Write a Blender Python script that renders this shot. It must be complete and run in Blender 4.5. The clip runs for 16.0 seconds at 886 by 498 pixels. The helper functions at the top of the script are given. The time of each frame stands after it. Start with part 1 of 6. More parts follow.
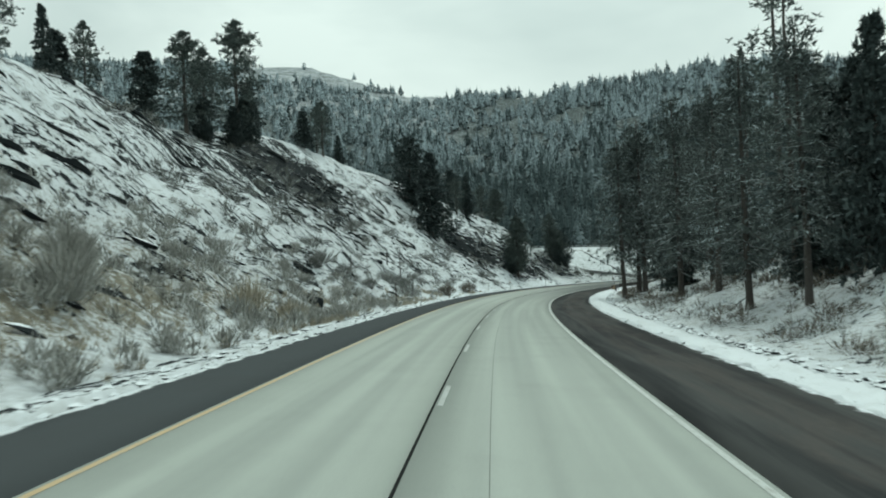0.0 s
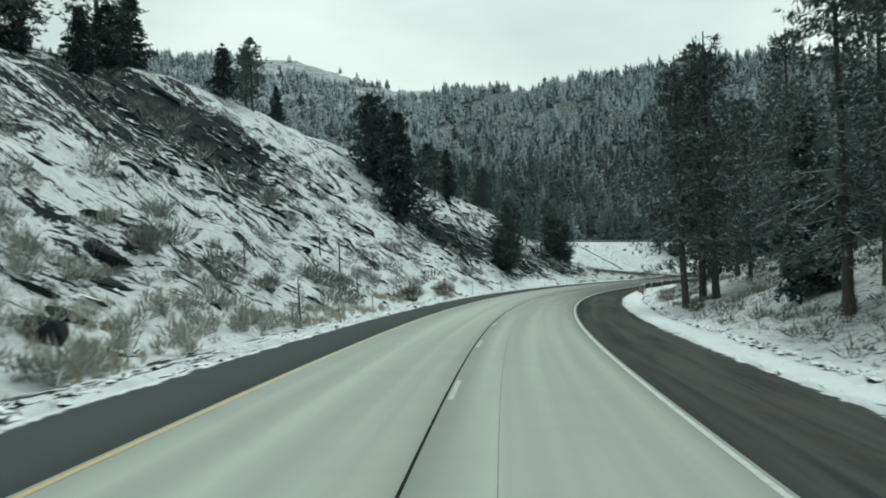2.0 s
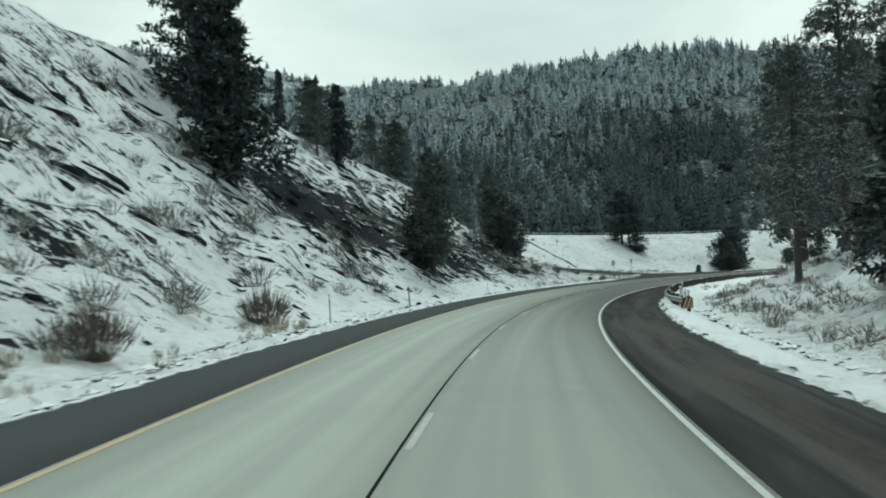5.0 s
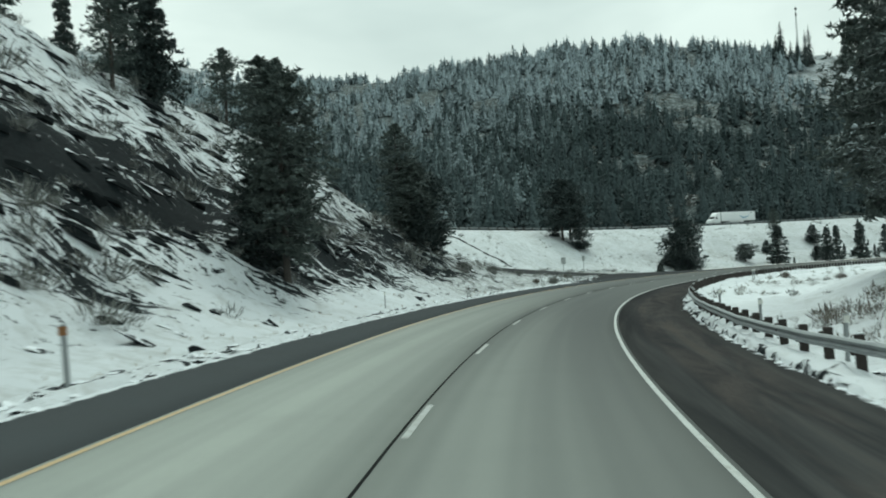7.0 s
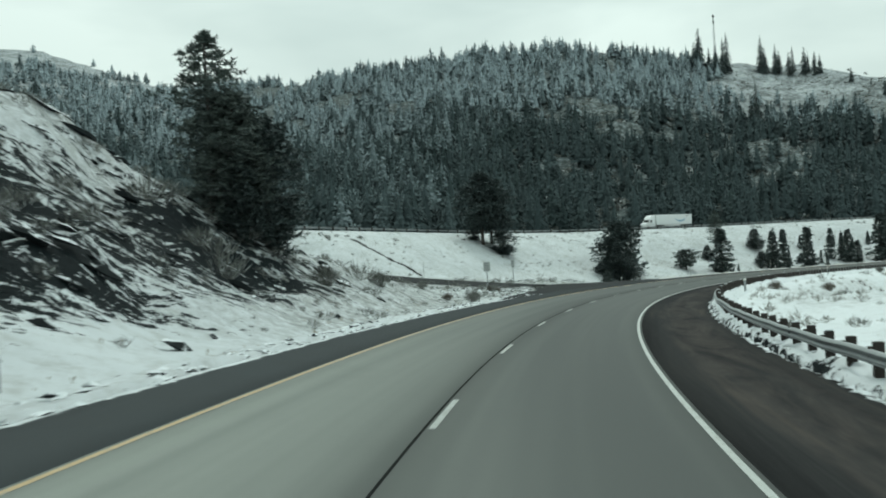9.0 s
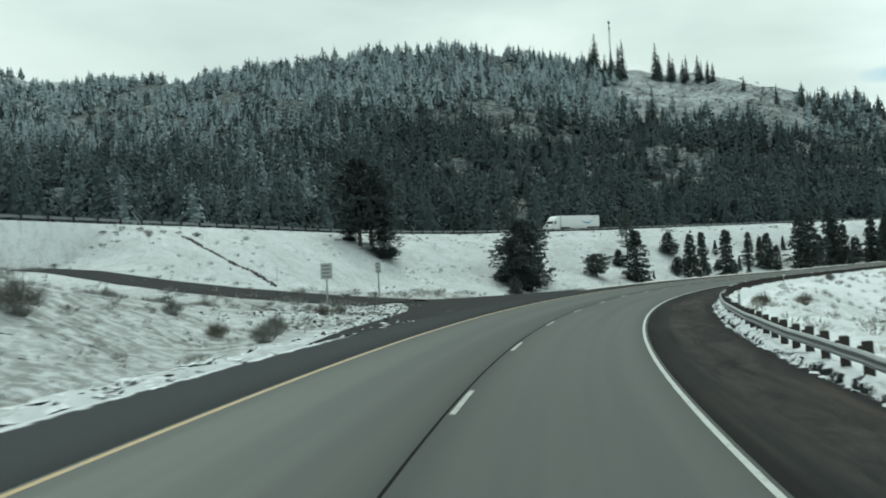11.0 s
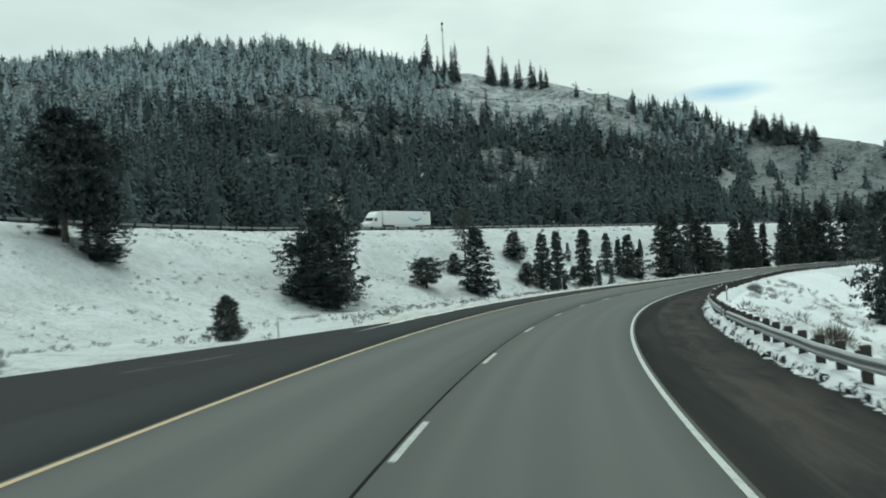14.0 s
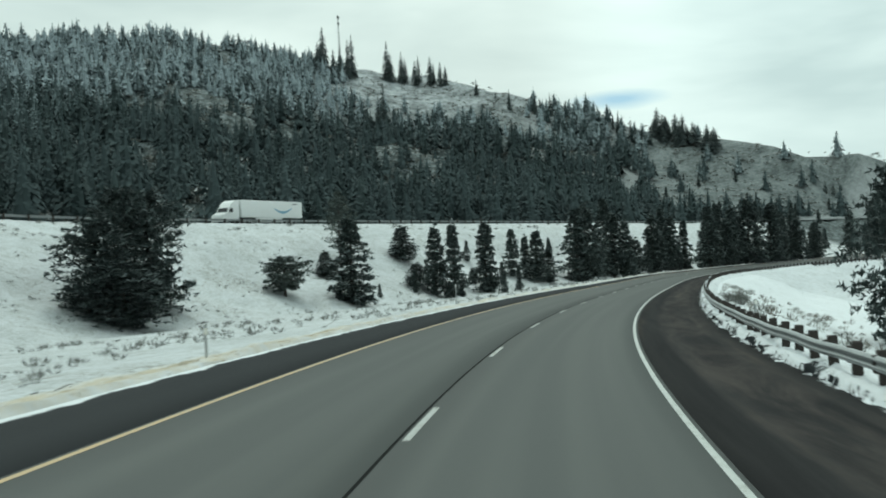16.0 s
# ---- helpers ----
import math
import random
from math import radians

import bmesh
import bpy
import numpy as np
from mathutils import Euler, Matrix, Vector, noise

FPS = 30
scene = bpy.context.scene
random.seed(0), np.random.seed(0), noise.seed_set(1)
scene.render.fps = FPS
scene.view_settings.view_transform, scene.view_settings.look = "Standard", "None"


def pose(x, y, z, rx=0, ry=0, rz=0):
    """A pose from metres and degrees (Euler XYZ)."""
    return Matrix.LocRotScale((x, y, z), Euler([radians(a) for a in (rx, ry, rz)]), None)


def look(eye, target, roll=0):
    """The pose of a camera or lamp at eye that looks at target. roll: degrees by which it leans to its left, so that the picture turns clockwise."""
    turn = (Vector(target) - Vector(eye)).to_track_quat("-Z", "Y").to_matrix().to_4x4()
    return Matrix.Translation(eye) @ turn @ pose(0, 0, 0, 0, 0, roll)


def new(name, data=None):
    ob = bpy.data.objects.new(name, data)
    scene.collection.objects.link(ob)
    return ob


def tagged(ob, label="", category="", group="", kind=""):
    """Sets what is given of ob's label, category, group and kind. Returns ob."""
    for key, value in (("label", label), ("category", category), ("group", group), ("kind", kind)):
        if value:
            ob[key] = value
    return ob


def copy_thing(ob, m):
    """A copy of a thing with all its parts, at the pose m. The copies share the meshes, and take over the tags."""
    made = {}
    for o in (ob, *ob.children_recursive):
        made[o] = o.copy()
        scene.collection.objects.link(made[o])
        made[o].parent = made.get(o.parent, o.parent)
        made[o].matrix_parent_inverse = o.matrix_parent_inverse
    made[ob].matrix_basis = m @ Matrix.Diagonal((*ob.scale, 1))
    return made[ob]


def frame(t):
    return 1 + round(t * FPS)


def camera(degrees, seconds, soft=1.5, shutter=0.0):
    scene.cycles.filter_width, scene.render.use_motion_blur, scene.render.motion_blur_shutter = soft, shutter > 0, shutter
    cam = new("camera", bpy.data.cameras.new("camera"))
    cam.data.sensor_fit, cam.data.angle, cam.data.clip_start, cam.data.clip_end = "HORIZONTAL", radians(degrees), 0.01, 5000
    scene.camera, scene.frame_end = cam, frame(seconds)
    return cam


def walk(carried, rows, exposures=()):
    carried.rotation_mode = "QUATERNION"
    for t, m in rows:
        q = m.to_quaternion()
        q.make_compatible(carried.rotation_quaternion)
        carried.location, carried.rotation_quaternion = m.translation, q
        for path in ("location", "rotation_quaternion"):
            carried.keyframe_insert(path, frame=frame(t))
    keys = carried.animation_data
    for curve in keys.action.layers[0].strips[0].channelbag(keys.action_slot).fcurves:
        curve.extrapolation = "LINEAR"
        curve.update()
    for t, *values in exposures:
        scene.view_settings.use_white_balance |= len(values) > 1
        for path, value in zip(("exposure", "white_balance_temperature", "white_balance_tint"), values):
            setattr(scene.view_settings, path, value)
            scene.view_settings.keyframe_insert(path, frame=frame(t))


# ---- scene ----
cam = camera(49.39, 16.0, soft=1.9, shutter=0.3)
# seconds, eye, a point far ahead, lean
PATH = [
    (0.0, (1.101, -3.658, 2.200), (-3.503, 96.229, 3.407), -2.997),
    (0.5, (1.043, 5.129, 2.017), (-3.368, 105.025, 3.159), -2.450),
    (1.0, (1.092, 14.124, 1.824), (-3.097, 114.031, 2.844), -2.258),
    (1.5, (1.220, 23.361, 1.624), (-2.541, 123.285, 2.580), -2.348),
    (2.0, (1.347, 32.523, 1.429), (-1.903, 132.466, 2.323), -2.542),
    (2.5, (1.561, 41.604, 1.234), (-1.027, 141.566, 2.132), -2.797),
    (3.0, (1.810, 50.465, 1.045), (-0.068, 150.443, 1.984), -3.011),
    (3.5, (2.228, 59.422, 0.848), (1.417, 159.414, 1.735), -3.026),
    (4.0, (2.762, 68.357, 0.652), (3.216, 168.353, 1.447), -2.928),
    (5.0, (4.249, 86.207, 0.256), (7.877, 186.139, 0.888), -2.893),
    (6.5, (7.606, 112.977, -0.338), (16.743, 212.557, 0.230), -3.160),
    (7.0, (9.040, 121.792, -0.532), (19.959, 221.194, -0.126), -3.309),
    (7.5, (10.670, 130.466, -0.725), (23.508, 229.637, -0.151), -3.389),
    (8.0, (12.492, 139.071, -0.916), (27.278, 237.970, -0.239), -3.416),
    (8.5, (14.498, 147.701, -1.105), (31.455, 246.250, -0.273), -3.428),
    (9.0, (16.737, 156.328, -1.294), (36.032, 254.446, -0.463), -3.300),
    (10.0, (21.841, 173.113, -1.667), (46.298, 270.071, -0.756), -3.146),
    (11.0, (27.826, 189.409, -2.038), (57.615, 284.864, -1.065), -3.089),
    (11.5, (31.176, 197.441, -2.225), (63.597, 292.034, -1.263), -3.029),
    (12.0, (34.776, 205.399, -2.414), (69.832, 299.048, -1.450), -2.933),
    (12.5, (38.603, 213.211, -2.603), (76.464, 305.762, -1.643), -2.857),
    (13.0, (42.632, 220.828, -2.792), (83.201, 312.225, -1.890), -2.796),
    (13.5, (46.907, 228.385, -2.983), (90.109, 318.567, -2.061), -2.941),
    (14.0, (51.449, 235.927, -3.176), (97.149, 324.867, -2.162), -3.050),
    (14.5, (56.238, 243.434, -3.370), (104.216, 331.168, -2.388), -3.042),
    (15.0, (61.193, 250.786, -3.562), (111.371, 337.283, -2.768), -3.046),
    (15.5, (66.260, 257.896, -3.750), (118.674, 343.056, -3.047), -3.050),
    (16.0, (71.474, 264.786, -3.938), (126.118, 348.532, -3.128), -3.002),
]
EXPOSURES = [(0.0, 0.03, 6150, -6.3), (1.0, 0.10, 6150, -6.3), (3.0, 0.08, 6150, -6.3), (5.0, 0.05, 6150, -6.3), (16.0, 0.03, 6150, -6.3)]
walk(cam, [(t, look(eye, target, roll)) for t, eye, target, roll in PATH], EXPOSURES)

# ---- sky and light: a bright overcast morning ----
SUN_EL, SUN_AZ = radians(56), radians(20)
world = bpy.data.worlds.new("sky")
scene.world = world
world.use_nodes = True


def sky_nodes():
    t = world.node_tree
    n, link = t.nodes, t.links
    bg = n["Background"]
    sky = n.new("ShaderNodeTexSky")
    sky.sky_type, sky.sun_disc = "NISHITA", False
    sky.sun_elevation, sky.sun_rotation = SUN_EL, SUN_AZ
    co = n.new("ShaderNodeTexCoord")
    mp = n.new("ShaderNodeMapping")
    mp.inputs["Scale"].default_value = (1.0, 1.0, 3.4)
    link.new(co.outputs["Generated"], mp.inputs[0])
    ns = n.new("ShaderNodeTexNoise")
    ns.inputs["Scale"].default_value, ns.inputs["Detail"].default_value, ns.inputs["Roughness"].default_value = 1.7, 5, 0.5
    ns.inputs["Distortion"].default_value = 0.4
    link.new(mp.outputs[0], ns.inputs["Vector"])
    ramp = n.new("ShaderNodeValToRGB")
    ramp.color_ramp.elements[0].position, ramp.color_ramp.elements[0].color = 0.32, (0.50, 0.56, 0.565, 1)
    ramp.color_ramp.elements[1].position, ramp.color_ramp.elements[1].color = 0.66, (0.90, 0.94, 0.915, 1)
    link.new(ns.outputs["Fac"], ramp.inputs[0])
    # the clouds are brighter towards the zenith than near the skyline, as under any overcast
    sep = n.new("ShaderNodeSeparateXYZ")
    link.new(co.outputs["Generated"], sep.inputs[0])
    high = n.new("ShaderNodeMapRange")
    high.inputs["From Min"].default_value, high.inputs["From Max"].default_value = 0.05, 1.0
    high.inputs["To Min"].default_value, high.inputs["To Max"].default_value = 1.0, 1.5
    link.new(sep.outputs["Z"], high.inputs[0])
    lit = n.new("ShaderNodeVectorMath")
    lit.operation = "SCALE"
    link.new(ramp.outputs[0], lit.inputs[0])
    # and brighter round the hidden sun
    glow = n.new("ShaderNodeVectorMath")
    glow.operation = "DOT_PRODUCT"
    glow.inputs[1].default_value = (math.sin(SUN_AZ) * math.cos(SUN_EL), math.cos(SUN_AZ) * math.cos(SUN_EL), math.sin(SUN_EL))
    link.new(co.outputs["Generated"], glow.inputs[0])
    halo = n.new("ShaderNodeMapRange")
    halo.inputs["From Min"].default_value, halo.inputs["From Max"].default_value = 0.6, 1.0
    halo.inputs["To Min"].default_value, halo.inputs["To Max"].default_value = 1.0, 1.22
    link.new(glow.outputs["Value"], halo.inputs[0])
    both = n.new("ShaderNodeMath")
    both.operation = "MULTIPLY"
    link.new(high.outputs[0], both.inputs[0])
    link.new(halo.outputs[0], both.inputs[1])
    # and where it thins out round the blue break
    thin = n.new("ShaderNodeVectorMath")
    thin.operation = "DOT_PRODUCT"
    thin.inputs[1].default_value = (0.815, 0.555, 0.150)
    link.new(co.outputs["Generated"], thin.inputs[0])
    bright = n.new("ShaderNodeMapRange")
    bright.interpolation_type = "SMOOTHSTEP"
    bright.inputs["From Min"].default_value, bright.inputs["From Max"].default_value = 0.945, 0.995
    bright.inputs["To Min"].default_value, bright.inputs["To Max"].default_value = 1.0, 1.45
    link.new(thin.outputs["Value"], bright.inputs[0])
    all_three = n.new("ShaderNodeMath")
    all_three.operation = "MULTIPLY"
    link.new(both.outputs[0], all_three.inputs[0])
    link.new(bright.outputs[0], all_three.inputs[1])
    link.new(all_three.outputs[0], lit.inputs["Scale"])
    # thin breaks in the cloud show the blue behind
    hole = n.new("ShaderNodeTexNoise")
    hole.inputs["Scale"].default_value, hole.inputs["Detail"].default_value = 9.0, 4
    link.new(mp.outputs[0], hole.inputs["Vector"])
    near = n.new("ShaderNodeVectorMath")
    near.operation = "SUBTRACT"
    near.inputs[1].default_value = (0.686, 0.712, 0.150)
    link.new(co.outputs["Generated"], near.inputs[0])
    wide = n.new("ShaderNodeVectorMath")
    wide.operation = "MULTIPLY"
    wide.inputs[1].default_value = (19, 19, 84)
    link.new(near.outputs[0], wide.inputs[0])
    far = n.new("ShaderNodeVectorMath")
    far.operation = "LENGTH"
    link.new(wide.outputs[0], far.inputs[0])
    torn = n.new("ShaderNodeMath")
    torn.operation = "ADD"
    link.new(far.outputs["Value"], torn.inputs[0])
    link.new(hole.outputs["Fac"], torn.inputs[1])
    gap = n.new("ShaderNodeMapRange")
    gap.inputs["From Min"].default_value, gap.inputs["From Max"].default_value = 1.5, 0.7
    gap.inputs["To Min"].default_value, gap.inputs["To Max"].default_value = 0.0, 0.7
    link.new(torn.outputs[0], gap.inputs[0])
    dim = n.new("ShaderNodeVectorMath")
    dim.operation = "MULTIPLY"
    dim.inputs[1].default_value = (0.078, 0.102, 0.118)
    link.new(sky.outputs[0], dim.inputs[0])
    mix = n.new("ShaderNodeMix")
    mix.data_type = "RGBA"
    link.new(gap.outputs[0], mix.inputs["Factor"])
    link.new(lit.outputs[0], mix.inputs["A"])
    link.new(dim.outputs[0], mix.inputs["B"])
    link.new(mix.outputs["Result"], bg.inputs["Color"])
    bg.inputs["Strength"].default_value = SKY_STRENGTH


SKY_STRENGTH = 0.83
sky_nodes()
sun = new("sun", bpy.data.lights.new("sun", "SUN"))
sun.data.energy, sun.data.angle, sun.data.color = 1.2, radians(14), (1.0, 0.97, 0.92)
sun.matrix_world = look((0, 0, 0), (-math.sin(SUN_AZ) * math.cos(SUN_EL), -math.cos(SUN_AZ) * math.cos(SUN_EL), -math.sin(SUN_EL)))

# ---- the lie of the land ----
GRADE, BANK = -0.02136, 0.0664          # fall along the road, fall to the inside of the bend
KNOT_S = np.arange(-20, 560, 30.0)
BEND = np.array([0.45, 0.49, 0.79, 1.60, 2.12, 2.76, 3.13, 3.14, 3.28, 3.08, 3.10, 3.04, 1.45, 0.58, 0.24, 1.5, 6.0, 7.0, 6.0, 0.5]) * 1e-3            # curvature at the knots, 1/m, to the right
ARC = np.arange(-120, 901, 1.0)


def road_line():
    k = np.interp(ARC, KNOT_S, BEND)
    turn = np.concatenate([[0], np.cumsum((k[1:] + k[:-1]) / 2)])
    turn -= np.interp(0, ARC, turn)
    dx, dy = np.sin(turn), np.cos(turn)
    x = np.concatenate([[0], np.cumsum((dx[1:] + dx[:-1]) / 2)])
    y = np.concatenate([[0], np.cumsum((dy[1:] + dy[:-1]) / 2)])
    return x - np.interp(0, ARC, x), y - np.interp(0, ARC, y), turn


RX, RY, RT = road_line()


def road_heights():
    """Even fall along the bend, level and then climbing beyond it."""
    z = np.interp(ARC, [-120, 400, 430, 460, 490, 520, 560, 640, 900], [-120 * GRADE, 400 * GRADE, -9.1, -9.5, -9.75, -9.75, -9.45, -8.6, -6])
    k = np.ones(31) / 31
    out = np.convolve(np.concatenate([np.full(15, z[0]), z, np.full(15, z[-1])]), k, "valid")
    return np.where(ARC < 300, z, out)


ROAD_Z = road_heights()


def road_z(s):
    return np.interp(s, ARC, ROAD_Z)


def on_road(s, off, h=0.0):
    """World points at arc s, off metres to the right of the centre joint, h above the banked slab."""
    s, off = np.broadcast_arrays(np.asarray(s, float), np.asarray(off, float))
    t = np.interp(s, ARC, RT)
    return np.stack([np.interp(s, ARC, RX) + off * np.cos(t), np.interp(s, ARC, RY) - off * np.sin(t),
                     road_z(s) - off * BANK + h], -1)


def to_road(x, y):
    """Arc and offset of ground points."""
    s, off = np.empty_like(x), np.empty_like(x)
    for i in range(0, len(x), 8000):
        dx, dy = x[i:i + 8000, None] - RX[None, ::4], y[i:i + 8000, None] - RY[None, ::4]
        j = (dx * dx + dy * dy).argmin(1)
        a = np.arange(len(j))
        t = RT[::4][j]
        along = dx[a, j] * np.sin(t) + dy[a, j] * np.cos(t)
        s[i:i + 8000] = ARC[::4][j] + along
        off[i:i + 8000] = dx[a, j] * np.cos(t) - dy[a, j] * np.sin(t)
    return s, off


# near edge of the other carriageway, on its embankment: x, y, z
EDGE = np.array([(-300, -60, 9), (-90, 178, 7), (31, 325, 4.4), (66, 366, 3.5), (97, 395, 3.2), (145, 421, 3.2), (350, 527, 4.4), (560, 612, 6), (900, 700, 9), (1500, 760, 14)], float)


def to_edge(x, y):
    """Distance beyond the edge of the other carriageway (minus: on this side), and its height there."""
    best, z, side = np.full(x.shape, 1e9), np.zeros_like(x), np.ones_like(x)
    for a, b in zip(EDGE[:-1], EDGE[1:]):
        v = b[:2] - a[:2]
        m = np.clip(((x - a[0]) * v[0] + (y - a[1]) * v[1]) / (v @ v), 0, 1)
        px, py = x - a[0] - m * v[0], y - a[1] - m * v[1]
        dist = np.hypot(px, py)
        near = dist < best
        best = np.where(near, dist, best)
        z = np.where(near, a[2] + m * (b[2] - a[2]), z)
        side = np.where(near, np.sign(v[0] * py - v[1] * px), side)
    return best * side, z


# the ridge seen from the bend: bearing, distance, height
RIDGE_B = [-180, -100, -40, -18, -11, -8, -5, 2, 8, 15, 21, 25, 28, 32, 35, 38, 42, 45, 50, 60, 75, 100, 180]
RIDGE_D = [900, 1500, 2600, 2600, 2500, 2350, 2000, 1500, 1250, 1150, 1100, 1130, 1150, 1150, 1080, 1050, 1000, 960, 900, 900, 800, 600, 900]
RIDGE_Z = [60, 200, 585, 580, 552, 482, 374, 278, 243, 234, 221, 210, 204, 190, 165, 139, 109, 90, 64, 42, 38, 35, 60]
CREST_S = [-200, -60, 40, 55, 66, 72, 80, 95, 118, 130, 145, 158, 170, 178, 190, 196, 200, 204, 208, 214, 225, 235, 250, 900]
CREST_H = [15, 17, 17.5, 18, 19, 17.2, 17.2, 19, 22.7, 23, 21.7, 21, 20, 17.2, 15.6, 14, 12, 8.5, 5.8, 4.2, 2, 0.8, 0.2, 0.2]


# the crossover that climbs away to the left: x, y, z
SIDE = np.array([(44.5, 243.0, -4.75), (41, 248.5, -4.5), (37, 256.5, -4.1), (33, 267, -3.6), (28, 280, -2.8), (21, 296, -1.4), (12, 310, -0.4)], float)
MOUTH_S = [220, 226, 234, 240, 246, 250, 254, 258, 265, 275, 284]
MOUTH_A = [5.7, 6.4, 7.0, 7.7, 9.3, 11.0, 10.8, 9.6, 8.2, 6.8, 5.7]


def to_side(x, y):
    """Distance from the middle of the crossover, and its height there."""
    best, z = np.full(x.shape, 1e9), np.zeros_like(x)
    for a, b in zip(SIDE[:-1], SIDE[1:]):
        v = b[:2] - a[:2]
        m = np.clip(((x - a[0]) * v[0] + (y - a[1]) * v[1]) / (v @ v), 0, 1)
        dist = np.hypot(x - a[0] - m * v[0], y - a[1] - m * v[1])
        near = dist < best
        best, z = np.where(near, dist, best), np.where(near, a[2] + m * (b[2] - a[2]), z)
    return best, z


def wobble(x, y, size, seed):
    """Cheap smooth noise, about -1 to 1, from a few crossed waves."""
    r = np.random.RandomState(seed)
    out = np.zeros_like(x)
    for i in range(7):
        a, ph, f = r.uniform(0, 6.28), r.uniform(0, 6.28), 6.28 / size * r.uniform(0.55, 1.9)
        out += np.sin((x * np.cos(a) + y * np.sin(a)) * f + ph + 1.5 * np.sin((x * np.sin(a) - y * np.cos(a)) * f * 0.7 + ph * 2))
    return out / 4.0


def land(x, y, rough=True):
    """Height of the ground."""
    x, y = np.atleast_1d(np.asarray(x, float)), np.atleast_1d(np.asarray(y, float))
    s, off = to_road(x, y)
    base = road_z(s)
    a = -off
    # the rock cut on the outside of the bend
    slope = np.interp(a, [5.76, 6.6, 8.5, 10.5, 13, 16.5, 20.5, 25, 30, 60], [0.36, 0.3, 0.15, 0.55, 2.1, 5.1, 9.0, 13.3, 18.8, 52])
    crest = np.interp(s, CREST_S, CREST_H)
    lift = np.clip(crest / 12, 0, 1)
    if rough:
        slope = slope + np.clip((a - 9) / 6, 0, 1) * lift * (0.75 * wobble(s * 0.35, a, 6.0, 3) + 0.38 * wobble(s * 0.4, a, 2.4, 4) + 0.16 * wobble(s, a, 1.3, 5))
    k = 1.2
    plateau = crest + 0.1 * np.clip(a - crest - 10, 0, 60)
    hill = -k * np.log(np.exp(-np.clip(slope, -9, 60) / k) + np.exp(-plateau / k))
    # the hollow between the two carriageways
    low = np.interp(a, [5.76, 6.6, 9, 15, 28, 45, 90], [0.36, 0.3, 0.05, -0.35, -1.2, -1.9, -2.4])
    low = low + np.interp(s, [215, 235, 262, 285], [0, 1.25, 1.25, 0]) * np.clip((a - 6.6) / 6, 0, 1)
    left = np.where(s < 240, np.maximum(hill, low), low) + base
    e, ez = to_edge(x, y)
    left = np.maximum(left, np.where(e < 0, ez + np.interp(e, [-200, -32, -28, -24, -19, -15, -9, 0], [-70, -13.4, -12.0, -10.7, -9.1, -6.2, -2.9, 0]), -99) + (0.35 * wobble(x, y, 14, 6) * np.clip(-e / 4, 0, 1) if rough else 0))
    dist, sz = to_side(x, y)
    w = np.clip((15 - dist) / 10.5, 0, 1)
    w = w * w * (3 - 2 * w) * np.clip((a - 7) / 3, 0, 1)
    left = left * (1 - w) + sz * w
    left = np.where(a < np.interp(s, MOUTH_S, MOUTH_A) + 0.2, np.where((s > 221) & (s < 283.5), base + a * BANK - 0.12, left), left)
    # the inside of the bend
    r1 = np.interp(off, [0, 6.7, 7.4, 9.5, 11.2, 13, 14.5, 16.5, 20, 30, 60, 200], [-0.4, -0.47, -0.5, -0.64, -0.56, -0.18, 0.35, 1.1, 2.4, 5, 8, 14])
    r2 = np.interp(off, [0, 6.7, 7.4, 9.5, 14, 30, 60, 200], [-0.4, -0.47, -0.5, -0.75, -1.1, -0.9, 0.3, 6])
    r3 = np.interp(off, [0, 6.7, 7.4, 9.5, 12, 20, 35, 60, 200], [-0.4, -0.47, -0.5, -0.8, -1.6, -5, -8, -8, 0])
    w, v = np.clip((s - 170) / 30, 0, 1), np.clip((s - 240) / 45, 0, 1)
    right = base + r1 * (1 - w) + r2 * (w - v) + r3 * v
    if rough:
        right = right + (0.22 * wobble(x, y, 5, 7) + 0.3 * wobble(x, y, 13, 8)) * np.clip((off - 8.5) / 5, 0, 1)
    z = np.where(off < 0, left, right)
    z = np.where((off > -5.8) & (off < 6.8), base - off * BANK - 0.3, z)
    # beyond the other carriageway the wooded mountainside
    bx, by = x - 17, y - 156
    dist, bear = np.hypot(bx, by), np.degrees(np.arctan2(bx, by))
    rd, rz = np.interp(bear, RIDGE_B, RIDGE_D), np.interp(bear, RIDGE_B, RIDGE_Z)
    u = np.clip((e - 26) / np.maximum(rd - dist + e - 26, 40), 0, 1)
    up = np.where(dist < rd, ez + (rz - ez) * u ** 1.25, rz - 0.12 * (dist - rd))
    if rough:
        up = up + (9 * wobble(x, y, 190, 9) + 3.5 * wobble(x, y, 60, 10)) * np.clip((e - 30) / 120, 0, 1) * np.clip((rd - dist) / 260, 0.2, 1)
    z = np.where(e > 0, np.where(e < 26, ez - 0.02, up), z)
    return z
